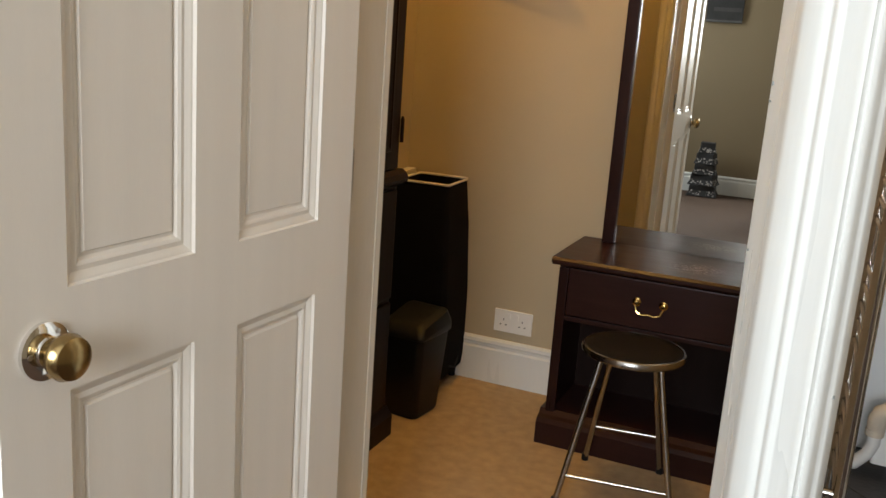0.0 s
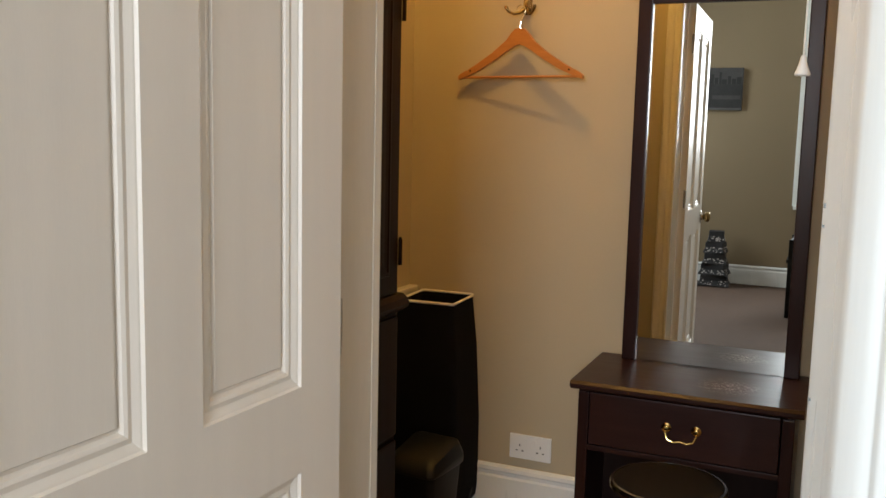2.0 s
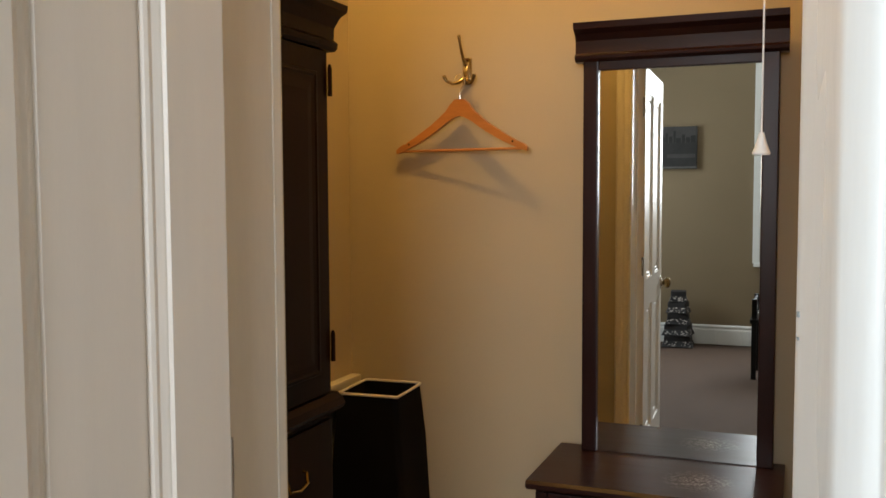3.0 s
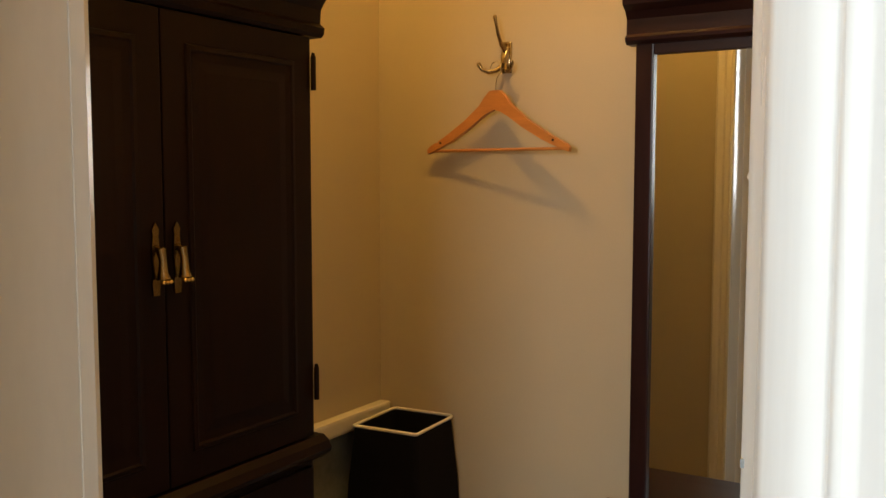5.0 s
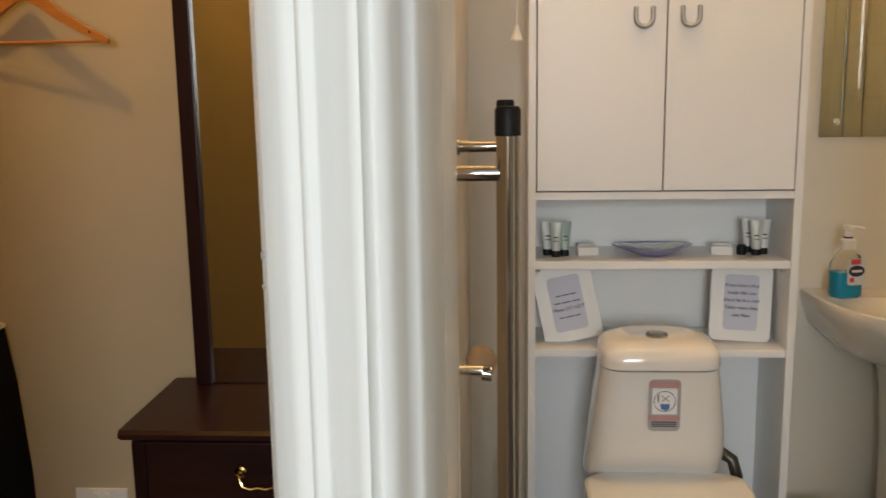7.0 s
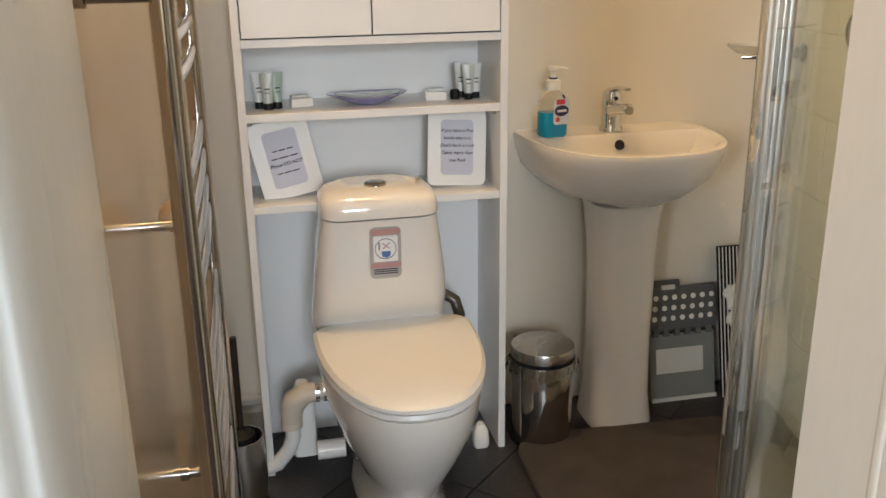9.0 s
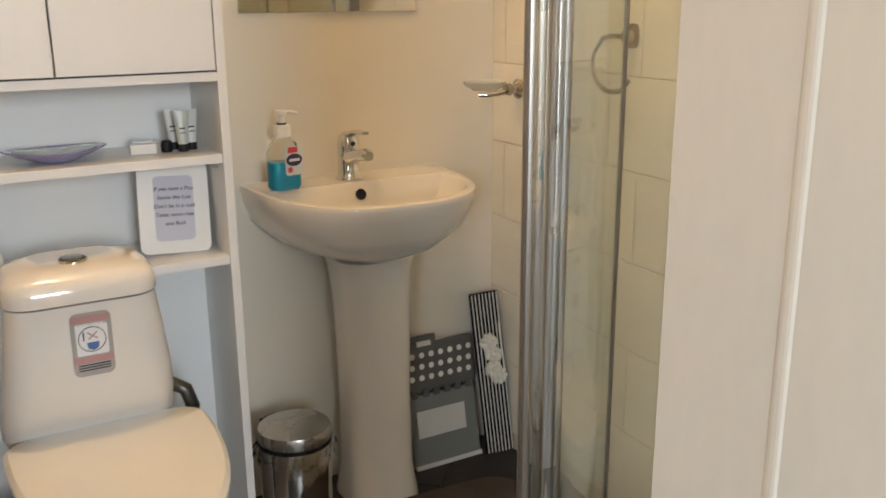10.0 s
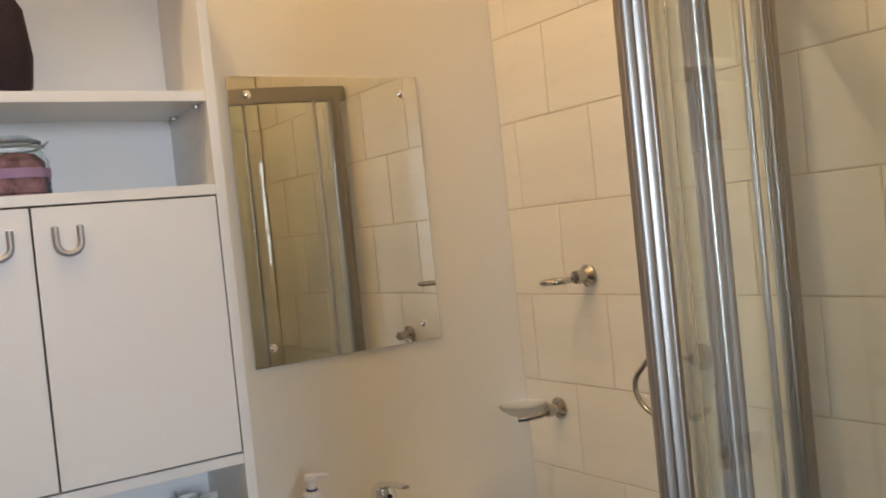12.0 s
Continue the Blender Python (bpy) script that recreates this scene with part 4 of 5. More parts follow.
def basin():
    b = thing("pedestal_basin", (1.143, YW, FB), "white ceramic pedestal basin", "basin")
    N = 48

    def outline(a, d, z, back=0.0, px=0.72, py=0.80):
        pts = []
        for k in range(N + 1):
            th = math.pi * k / N
            c, s = math.cos(th), math.sin(th)
            pts.append((a * math.copysign(abs(c) ** px, c), -back - (d - back) * s ** py, z))
        for k in range(1, 12):
            pts.append((-a + 2 * a * k / 12, -back, z))
        return pts
    R = 0.822
    rings = [outline(0.085, 0.21, R - 0.170, 0.03, 0.9, 0.9), outline(0.124, 0.255, R - 0.165, 0.015, 0.9, 0.9), outline(0.194, 0.320, R - 0.136, 0.004, 0.85, 0.88), outline(0.242, 0.368, R - 0.088, 0, 0.78, 0.84), outline(0.258, 0.388, R - 0.04), outline(0.264, 0.398, R - 0.012), outline(0.261, 0.395, R - 0.002), outline(0.252, 0.386, R), outline(0.232, 0.366, R - 0.002, 0.105, 0.8, 0.75), outline(0.225, 0.358, R - 0.012, 0.112, 0.8, 0.75), outline(0.205, 0.335, R - 0.05, 0.122, 0.8, 0.75), outline(0.155, 0.29, R - 0.095, 0.14, 0.85, 0.8), outline(0.06, 0.23, R - 0.118, 0.18, 0.9, 0.9)]
    bowl = part("bowl", loft(rings), CERAMIC, b, smooth=True)
    part("overflow", lathe([(0, 0), (0.011, 0), (0.012, 0.001), (0.0135, 0.0025), (0.0135, 0.0), (0, 0.0)], 20), INK, bowl, "dark overflow hole", True, pose(-0.006, -0.120, R - 0.030, 72, 0, 0))
    part("drain", lathe([(0, 0), (0.022, 0), (0.022, 0.003), (0, 0.004)], 20), CHROME, bowl, "chromed drain", True, pose(0, -0.2, R - 0.1185))
    def ped(w, d, z, yc, r):
        return [(x + 0.010, y + yc, z) for x, y in rounded(w, d, r, 6)]
    part("pedestal", loft([ped(0.185, 0.20, 0, -0.13, 0.06), ped(0.185, 0.20, 0.012, -0.13, 0.06), ped(0.168, 0.175, 0.09, -0.13, 0.06), ped(0.164, 0.168, 0.25, -0.13, 0.06), ped(0.168, 0.17, 0.42, -0.13, 0.06), ped(0.174, 0.18, 0.55, -0.125, 0.06), ped(0.186, 0.19, 0.620, -0.12, 0.06), ped(0.194, 0.195, 0.639, -0.12, 0.06), ped(0.190, 0.191, 0.645, -0.12, 0.06), ped(0.150, 0.160, 0.646, -0.12, 0.06), ped(0.148, 0.158, 0.6535, -0.12, 0.06)]), CERAMIC, b, smooth=True)


basin()
RIM = FB + 0.822


def mixer_tap():
    t = thing("mixer_tap", (1.136, YW - 0.058, RIM), "chromed single-lever mixer tap on the basin", "tap")
    t.scale = (1.18, 1.18, 1.12)
    part("body", lathe([(0, 0), (0.027, 0), (0.026, 0.004), (0.0225, 0.01), (0.022, 0.055), (0.023, 0.06), (0, 0.062)], 28), CHROME, t, smooth=True)
    part("spout", loft([[(x, -0.005, 0.046 + z) for x, z in rounded(0.036, 0.034, 0.014, 5)], [(x, -0.05, 0.056 + z) for x, z in rounded(0.032, 0.024, 0.011, 5)], [(x, -0.088, 0.064 + z) for x, z in rounded(0.028, 0.026, 0.012, 5)], [(x, -0.098, 0.062 + z) for x, z in rounded(0.02, 0.02, 0.009, 5)]]), CHROME, t, smooth=True)
    part("cap", lathe([(0, 0.060), (0.0225, 0.060), (0.0235, 0.075), (0.020, 0.092), (0.010, 0.100), (0, 0.101)], 28), CHROME, t, smooth=True)
    part("lever", loft([[(x, -0.005, 0.096 + z) for x, z in rounded(0.026, 0.010, 0.004, 4)], [(x, -0.04, 0.106 + z) for x, z in rounded(0.020, 0.008, 0.0035, 4)], [(x, -0.085, 0.108 + z) for x, z in rounded(0.015, 0.006, 0.0028, 4)]]), CHROME, t, smooth=True)
    part("marker", lathe([(0, 0), (0.005, 0), (0.005, 0.001), (0, 0.0012)], 12), INK, t, "", True, pose(0, -0.0235, 0.078, 90, 0, 0))


mixer_tap()


def soap_dispenser():
    s = thing("soap_dispenser", (0.952, 3.075, RIM + 0.001), "clear hand soap pump bottle half full of blue liquid", "soap bottle", turn=12)
    clear_pl = clear("clear_plastic", (0.97, 0.98, 0.98), 0.05, 1.2)
    blue = bpy.data.materials.new("blue_soap")
    blue.use_nodes = True
    bb = blue.node_tree.nodes["Principled BSDF"]
    bb.inputs["Base Color"].default_value, bb.inputs["Roughness"].default_value = (0.0, 0.27, 0.42, 1), 0.12
    def ring(w, d, z, r):
        return [(x, y, z) for x, y in rounded(w, d, r, 4)]
    part("liquid", loft([ring(0.060, 0.038, 0.002, 0.012), ring(0.070, 0.044, 0.010, 0.014), ring(0.070, 0.044, 0.062, 0.014), ring(0.066, 0.042, 0.066, 0.014)]), blue, s, "bright blue soap", True)
    bottle = part("bottle", loft([ring(0.062, 0.040, 0.0, 0.013), ring(0.0745, 0.048, 0.008, 0.016), ring(0.0745, 0.048, 0.085, 0.016), ring(0.062, 0.042, 0.105, 0.016), ring(0.036, 0.034, 0.118, 0.015), ring(0.030, 0.030, 0.124, 0.0145)]), clear_pl, s, "clear plastic bottle", True)
    bottle.visible_shadow = False
    part("collar", lathe([(0, 0.122), (0.019, 0.122), (0.019, 0.146), (0.010, 0.149), (0, 0.149)], 24), WHITE_PLASTIC, s, smooth=True)
    part("collar_band", lathe([(0.0095, 0.149), (0.011, 0.149), (0.011, 0.153), (0.0095, 0.153)], 20), material("navy_plastic", (0.02, 0.03, 0.15), 0.4), s, smooth=True)
    part("pump", lathe([(0, 0.149), (0.009, 0.149), (0.006, 0.165), (0.008, 0.168), (0.0125, 0.172), (0.012, 0.180), (0, 0.181)], 20), WHITE_PLASTIC, s, smooth=True)
    part("nozzle", tube([(0, 0, 0.175), (0.02, -0.008, 0.176), (0.033, -0.013, 0.172)], 0.004, 8), WHITE_PLASTIC, s, smooth=True)
    lab = part("label", prism(rounded(0.046, 0.066, 0.008, 4, 0.012, 0.068), -0.0256, -0.0248, "y"), material("pale_label", (0.62, 0.68, 0.72), 0.4, vary=0.05), s)
    part("emblem", prism([(0.012 + 0.021 * math.cos(2 * math.pi * k / 28), 0.070 + 0.014 * math.sin(2 * math.pi * k / 28)) for k in range(28)], -0.0264, -0.0257, "y"), material("navy_print", (0.02, 0.02, 0.07), 0.4), lab)
    part("emblem_bar", box((-0.001, -0.0271, 0.067), (0.026, -0.0265, 0.073)), material("pale_print", (0.75, 0.75, 0.8), 0.4), lab)
    red = material("red_print", (0.62, 0.06, 0.08), 0.4)
    part("label_patch", prism(rounded(0.026, 0.013, 0.002, 2, 0.009, 0.093), -0.0264, -0.0257, "y"), red, lab)
    part("label_spot", prism(rounded(0.013, 0.013, 0.006, 3, 0.001, 0.048), -0.0264, -0.0257, "y"), red, lab)


soap_dispenser()


def wall_mirror():
    m = thing("wall_mirror", (1.128, YW, 1.578), "frameless rectangular bathroom mirror fixed with four screws", "mirror")
    part("glass", box((-0.226, -0.007, -0.300), (0.226, -0.002, 0.300), 0.0012), MIRROR, m)
    for sx in (-1, 1):
        for sz in (-1, 1):
            part("screw", lathe([(0, 0), (0.009, 0), (0.009, 0.002), (0.005, 0.005), (0, 0.0055)], 18), CHROME, m, "chromed mirror screw", True, pose(sx * 0.185, -0.007, sz * 0.262, 90, 0, 0))


wall_mirror()


def air_freshener():
    a = thing("air_freshener", (0.735, 2.975, FB), "small white plastic air freshener on the floor", "air freshener")
    part("body", loft([[(x, y, z) for x, y in rounded(w, d, 0.012, 4)] for z, w, d in ((0, 0.040, 0.036), (0.012, 0.045, 0.04), (0.048, 0.040, 0.036), (0.066, 0.024, 0.024))]), WHITE_PLASTIC, a, smooth=True)
    part("vent", lathe([(0, 0.066), (0.009, 0.066), (0.007, 0.072), (0, 0.073)], 16), PALE_GREY, a, smooth=True)


air_freshener()


def pedal_bin():
    b = thing("pedal_bin", (0.910, 2.985, FB), "brushed steel pedal bin with a bag showing under the lid", "bin", turn=20)
    body = part("body", lathe([(0, 0.012), (0.082, 0.012), (0.083, 0.02), (0.083, 0.235), (0.080, 0.240), (0, 0.24)], 40), RAIL_CHROME, b, "polished steel body", True)
    part("base_ring", lathe([(0, 0), (0.085, 0), (0.086, 0.012), (0.083, 0.020), (0, 0.02)], 40), BLACK_PLASTIC, b, smooth=True)
    part("lid", lathe([(0.086, 0.252), (0.087, 0.272), (0.084, 0.280), (0.05, 0.288), (0, 0.291), (0, 0.252)], 40), STEEL, b, "domed steel lid", True)
    part("lid_collar", lathe([(0.080, 0.240), (0.087, 0.242), (0.087, 0.252), (0.080, 0.252)], 40), BLACK_PLASTIC, b, smooth=True)
    bm = bmesh.new()
    n, rows = 72, []
    for z, r0, amp in ((0.246, 0.088, 0.001), (0.238, 0.093, 0.003), (0.222, 0.096, 0.006), (0.210, 0.094, 0.008)):
        rows.append([bm.verts.new(((r0 + amp * math.sin(k * 1.7) + amp * 0.6 * math.sin(k * 2.9)) * math.cos(2 * math.pi * k / n), (r0 + amp * math.sin(k * 1.7)) * math.sin(2 * math.pi * k / n), z + 0.004 * math.sin(k * 0.9))) for k in range(n)])
    for p, q in zip(rows, rows[1:]):
        for k in range(n):
            bm.faces.new((p[k], p[(k + 1) % n], q[(k + 1) % n], q[k]))
    part("bag_edge", bm, clear("thin_bag_plastic", (0.95, 0.95, 0.95), 0.25, 1.1), b, "clear plastic bag edge", True)
    part("pedal", loft([[(x, y - 0.10, z) for x, y in rounded(0.045, 0.04, 0.012, 4)] for z in (0.012, 0.018)]), BLACK_PLASTIC, b, smooth=True)
    part("hinge_box", box((-0.025, 0.078, 0.20), (0.025, 0.098, 0.275), 0.005), BLACK_PLASTIC, b)


pedal_bin()


def step_stool():
    s = thing("folded_step_stool", (1.395, 3.105, FB), "folded grey plastic step stool with white dots leaning on the wall", "step stool")
    s.matrix_world = pose(1.392, 3.085, FB, -11, 0, 0)
    up = part("upper_board", box((-0.108, 0.0, 0.215), (0.108, 0.018, 0.345), 0.004), DARK_GREY_PLASTIC, s)
    part("grip", box((-0.085, 0.002, 0.345), (-0.005, 0.016, 0.366), 0.004), DARK_GREY_PLASTIC, up)
    part("grip_slot", box((-0.065, -0.0012, 0.338), (-0.022, 0.004, 0.352), 0.001), PALE_GREY, up, "pale grip opening")
    for r in range(3):
        for c in range(7):
            part("dot", lathe([(0, 0), (0.0082, 0), (0.0078, 0.0012), (0, 0.0014)], 14), WHITE_PLASTIC, up, "", True, pose(-0.089 + c * 0.0295 + 0.003 * r, 0.0, 0.252 + r * 0.031, 90, 0, 0))
    low = part("lower_board", box((-0.104, 0.004, 0.0), (0.104, 0.030, 0.205), 0.005), GREY_PLASTIC, s)
    for c in range(6):
        part("hinge_tab", box((-0.095 + c * 0.034, -0.002, 0.198), (-0.077 + c * 0.034, 0.012, 0.222), 0.002), DARK_GREY_PLASTIC, low)
    part("opening", box((-0.085, 0.0026, 0.085), (0.065, 0.006, 0.160), 0.001), PALE_GREY, low, "pale opening in the folded leg")
    part("bottom_lip", box((-0.104, -0.004, 0.0), (0.104, 0.004, 0.012), 0.002), PALE_GREY, low)


step_stool()


def striped_panel():
    s = thing("striped_board", (1.545, 3.06, FB), "black and white striped board with white flowers leaning in the corner", "decorative board")
    s.matrix_world = pose(1.548, 3.065, FB, -8, -4, -12)
    part("board", box((-0.040, 0, 0), (0.040, 0.016, 0.462), 0.002), BLACK_VINYL, s)
    for k in range(8):
        x = -0.036 + k * 0.0103
        part("stripe", box((x - 0.0014, -0.0012, 0.001), (x + 0.0014, 0.001, 0.461)), WHITE_PLASTIC, s)
    petal = material("white_fabric_petals", (0.78, 0.76, 0.68), 0.8, vary=0.08, bump=0.3)
    rng = random.Random(4)
    for cx, cz in ((-0.004, 0.325), (0.006, 0.290), (0.002, 0.245), (0.014, 0.225)):
        bm = bmesh.new()
        for k in range(9):
            a = 2 * math.pi * k / 9
            m = Matrix.Translation((cx + 0.016 * math.cos(a), -0.008 + rng.uniform(-0.004, 0.002), cz + 0.015 * math.sin(a))) @ Euler((rng.uniform(-1, 1), rng.uniform(-1, 1), a)).to_matrix().to_4x4() @ Matrix.Diagonal((0.011, 0.006, 0.013, 1))
            bmesh.ops.create_icosphere(bm, subdivisions=2, radius=1, matrix=m)
        bmesh.ops.create_icosphere(bm, subdivisions=2, radius=0.009, matrix=Matrix.Translation((cx, -0.013, cz)))
        part("flower", bm, petal, s, "white fabric flower", True)
    part("ribbon", tube([(0.034, -0.003, 0.375), (0.033, -0.006, 0.30), (0.036, -0.004, 0.21)], 0.003, 8), petal, s, "", True)


striped_panel()


def bath_mat():
    m = thing("bath_mat", (1.14, 2.66, FB + 0.003), "dark brown shaggy bath mat on the floor", "bath mat", turn=-3)
    out = rounded(0.66, 0.60, 0.09, 8)
    bm = loft([[(x * s, y * s, z) for x, y in out] for s, z in ((1.0, 0.0), (1.012, 0.006), (1.0, 0.014), (0.95, 0.018))], True)
    part("mat_body", bm, MAT_BROWN, m, smooth=True)


bath_mat()


def towel_rail():
    t = thing("towel_rail", (0, 0, 0), "chromed ladder towel radiator on the wall", "towel radiator")
    X, Y0, Y1, Z0, Z1 = 0.106, 1.885, 2.36, FB + 0.25, 1.362
    for y in (Y0, Y1):
        post = part("upright", tube([(X, y, Z0), (X, y, Z1)], 0.0138, 20), RAIL_CHROME, t, "chromed upright tube", True)
        part("end_cap", lathe([(0, 0), (0.0155, 0), (0.0155, 0.030), (0.013, 0.034), (0, 0.034)], 20), BLACK_PLASTIC, post, "black end cap", True, pose(X, y, Z1))
        for z in (1.318, 0.46):
            br = part("wall_bracket", tube([(0.015, y, z), (X, y, z)], 0.0095, 14), RAIL_CHROME, post, "chromed wall bracket", True)
            part("collar", tube([(0.015, y, z), (0.03, y, z)], 0.014, 14), RAIL_CHROME, br, "", True)
    z = Z0 + 0.05
    for count in (5, 5, 4, 3):
        for k in range(count):
            pts = [(X + 0.005 * math.sin(math.pi * i / 10), Y0 + (Y1 - Y0) * i / 10, z) for i in range(11)]
            part("rung", tube(pts, 0.0085, 10), RAIL_CHROME, t, "", True)
            z += 0.046
        z += 0.07
    part("valve", lathe([(0, 0), (0.018, 0), (0.02, 0.02), (0.017, 0.06), (0, 0.062)], 18), WHITE_PLASTIC, t, "white valve head", True, pose(X, Y0, Z0 - 0.075))
    part("supply_pipe", tube([(X, Y0, Z0 - 0.07), (X, Y0, FB)], 0.0075, 12), RAIL_CHROME, t, "", True)
    part("supply_pipe", tube([(X, Y1, Z0), (X, Y1, FB)], 0.0075, 12), RAIL_CHROME, t, "", True)


towel_rail()


def robe_hook():
    h = thing("robe_hook", (0.015, 2.22, 0.968), "chromed robe hook with a wooden ball on the wall", "hook")
    part("stem", tube([(0, 0, 0), (0.06, 0, 0)], 0.008, 14), CHROME, h, smooth=True)
    part("tip", tube([(0.052, 0, -0.004), (0.068, 0, -0.006)], 0.013, 14), CHROME, h, smooth=True)
    part("ball", lathe([(0.026 * math.sin(math.pi * k / 12), 0.030 - 0.026 * math.cos(math.pi * k / 12)) for k in range(13)], 20), material("pale_beech_ball", (0.58, 0.40, 0.24), 0.4, vary=0.08), h, "pale wooden ball", True, pose(0.05, 0.03, -0.024))


robe_hook()


# shower: a quarter-round enclosure in the corner
SC, SR, SK, SY0, SZ1 = (1.580, 1.738), 0.780, 0.83, 1.664, 1.962


def shower():
    s = thing("shower_enclosure", (0, 0, 0), "quarter-round shower enclosure with curved glass and polished aluminium frame", "shower")

    def at(phi, r):
        a = radians(180 - phi)
        return (SC[0] + r * math.cos(a), SC[1] + SK * r * math.sin(a))

    def band(p0, p1, r0, r1, z0, z1, n=24):
        outer = [at(p0 + (p1 - p0) * k / n, r1) for k in range(n + 1)]
        inner = [at(p1 + (p0 - p1) * k / n, r0) for k in range(n + 1)]
        if p0 < 1:
            outer, inner = [(SC[0] - r1, SY0)] + outer, inner + [(SC[0] - r0, SY0)]
        return prism(outer + inner, z0, z1)
    tray = [(1.580, 1.672), (SC[0] - SR - 0.03, 1.672)] + [at(90 * k / 24, SR + 0.03) for k in range(0, 25)]
    part("tray", prism(tray, FB, FB + 0.125), CERAMIC, s, "white shower tray")
    part("top_rail", band(0, 90, SR - 0.034, SR + 0.008, SZ1, SZ1 + 0.045), ALU, s, smooth=True)
    part("bottom_rail", band(0, 90, SR - 0.034, SR + 0.008, FB + 0.126, FB + 0.165), ALU, s, smooth=True)
    zb, zt = FB + 0.165, SZ1
    for p0, p1, r in ((0.5, 20.8, SR - 0.004), (36.5, 88, SR - 0.004), (40, 66, SR - 0.028)):
        g = part("pane", band(p0, p1, r - 0.006, r, zb, zt), GLASS, s, "clear curved glass", True)
        g.visible_shadow = False

    def stile(name, phi, r, w, d, pitch=0.012, mat=ALU):
        """An extruded aluminium upright, its faces ribbed by narrow grooves."""
        core = [Vector(p) for p in rounded(w, d, min(w, d) * 0.28, 4)]
        walk_round = []
        for p, q in zip(core, core[1:] + core[:1]):
            n = max(1, round((q - p).length / 0.0012))
            walk_round += [p + (q - p) * k / n for k in range(n)]
        run, pts = 0.0, []
        for k, p in enumerate(walk_round):
            run += (p - walk_round[k - 1]).length if k else 0.0
            f = abs((run / pitch) % 1.0 - 0.5) * 2
            inward = 0.0022 if f > 0.90 else 0.0009 * f * f
            pts.append(p * (1 - inward / max(p.length, 0.004)))
        c = at(phi, r)
        sn, cs = math.sin(radians(phi)), math.cos(radians(phi))
        out = [(c[0] + p.x * sn - p.y * cs, c[1] + p.x * cs + p.y * sn) for p in pts]
        return part(name, prism(out, zb - 0.01, zt + 0.01), mat, s, "ribbed polished aluminium upright", True, None, 30)
    stile("door_stile", 35.6, SR - 0.016, 0.030, 0.036)
    stile("door_stile", 38.9, SR - 0.018, 0.036, 0.030, 0.011)
    stile("door_edge", 21.2, SR - 0.040, 0.026, 0.020)
    stile("pane_edge", 66.0, SR - 0.030, 0.010, 0.010, 0.02)
    stile("wall_profile", 87.4, SR - 0.004, 0.040, 0.032, 0.012)
    stile("seal_strip", 82.5, SR - 0.006, 0.012, 0.014, 0.02, STEEL)
    part("near_profile", box((SC[0] - SR - 0.004, SY0, zb - 0.01), (SC[0] - SR + 0.012, SY0 + 0.012, zt + 0.01), 0.003), material("satin_aluminium", (0.66, 0.62, 0.58), 0.5, 0.5, vary=0.05), s)


shower()


def towel_ring():
    r = thing("towel_ring", (1.585, 2.645, 1.228), "chromed open towel ring on the tiled wall", "towel ring")
    part("rose", lathe([(0, 0), (0.026, 0), (0.026, 0.008), (0.014, 0.014), (0.012, 0.04), (0, 0.042)], 28), RAIL_CHROME, r, "", True, pose(0, 0, 0, 0, -90, 0))
    pts = [(-0.045, 0, 0), (-0.045, 0.04, 0.0), (-0.045, 0.072, -0.006)]
    pts += [(-0.045, 0.032 + 0.080 * math.cos(radians(a)), -0.062 + 0.056 * math.sin(radians(a))) for a in range(45, -151, -15)]
    part("ring", tube(pts, 0.0055, 12), RAIL_CHROME, r, smooth=True)


towel_ring()


def accessory(at, name, label, category, dish):
    h = thing(name, at, label, category)
    part("rose", lathe([(0, 0), (0.024, 0), (0.025, 0.006), (0.018, 0.012), (0.012, 0.016), (0.012, 0.026), (0.016, 0.030), (0.014, 0.042), (0, 0.044)], 28), RAIL_CHROME, h, "", True, pose(0, 0, 0, 0, -90, 0))
    if dish:
        part("arm", tube([(-0.035, 0, -0.004), (-0.06, 0.01, -0.010), (-0.085, 0.026, -0.013), (-0.10, 0.036, -0.013)], 0.0065, 10), RAIL_CHROME, h, smooth=True)
        g = part("dish", lathe([(0, -0.006), (0.030, -0.006), (0.052, 0.008), (0.056, 0.016), (0.053, 0.017), (0.048, 0.010), (0.028, -0.002), (0, -0.002)], 32), clear("frosted_glass", (0.95, 0.96, 0.94), 0.35, 1.4), h, "frosted glass soap dish", True, pose(-0.085, 0.03, 0.004))
        g.visible_shadow = False
    else:
        part("arm", tube([(-0.036, 0, -0.002), (-0.055, 0.008, -0.004)], 0.0065, 10), RAIL_CHROME, h, smooth=True)
        part("holder_ring", tube([(-0.085 + 0.031 * math.cos(2 * math.pi * k / 28), 0.012 + 0.031 * math.sin(2 * math.pi * k / 28), -0.004) for k in range(28)], 0.0055, 10, closed=True), RAIL_CHROME, h, smooth=True)


accessory((1.585, 3.056, 1.083), "soap_dish", "chromed wall soap dish holder with a frosted glass dish", "soap dish", True)
accessory((1.585, 2.912, 1.392), "tumbler_holder", "chromed wall tumbler holder ring, empty", "tumbler holder", False)


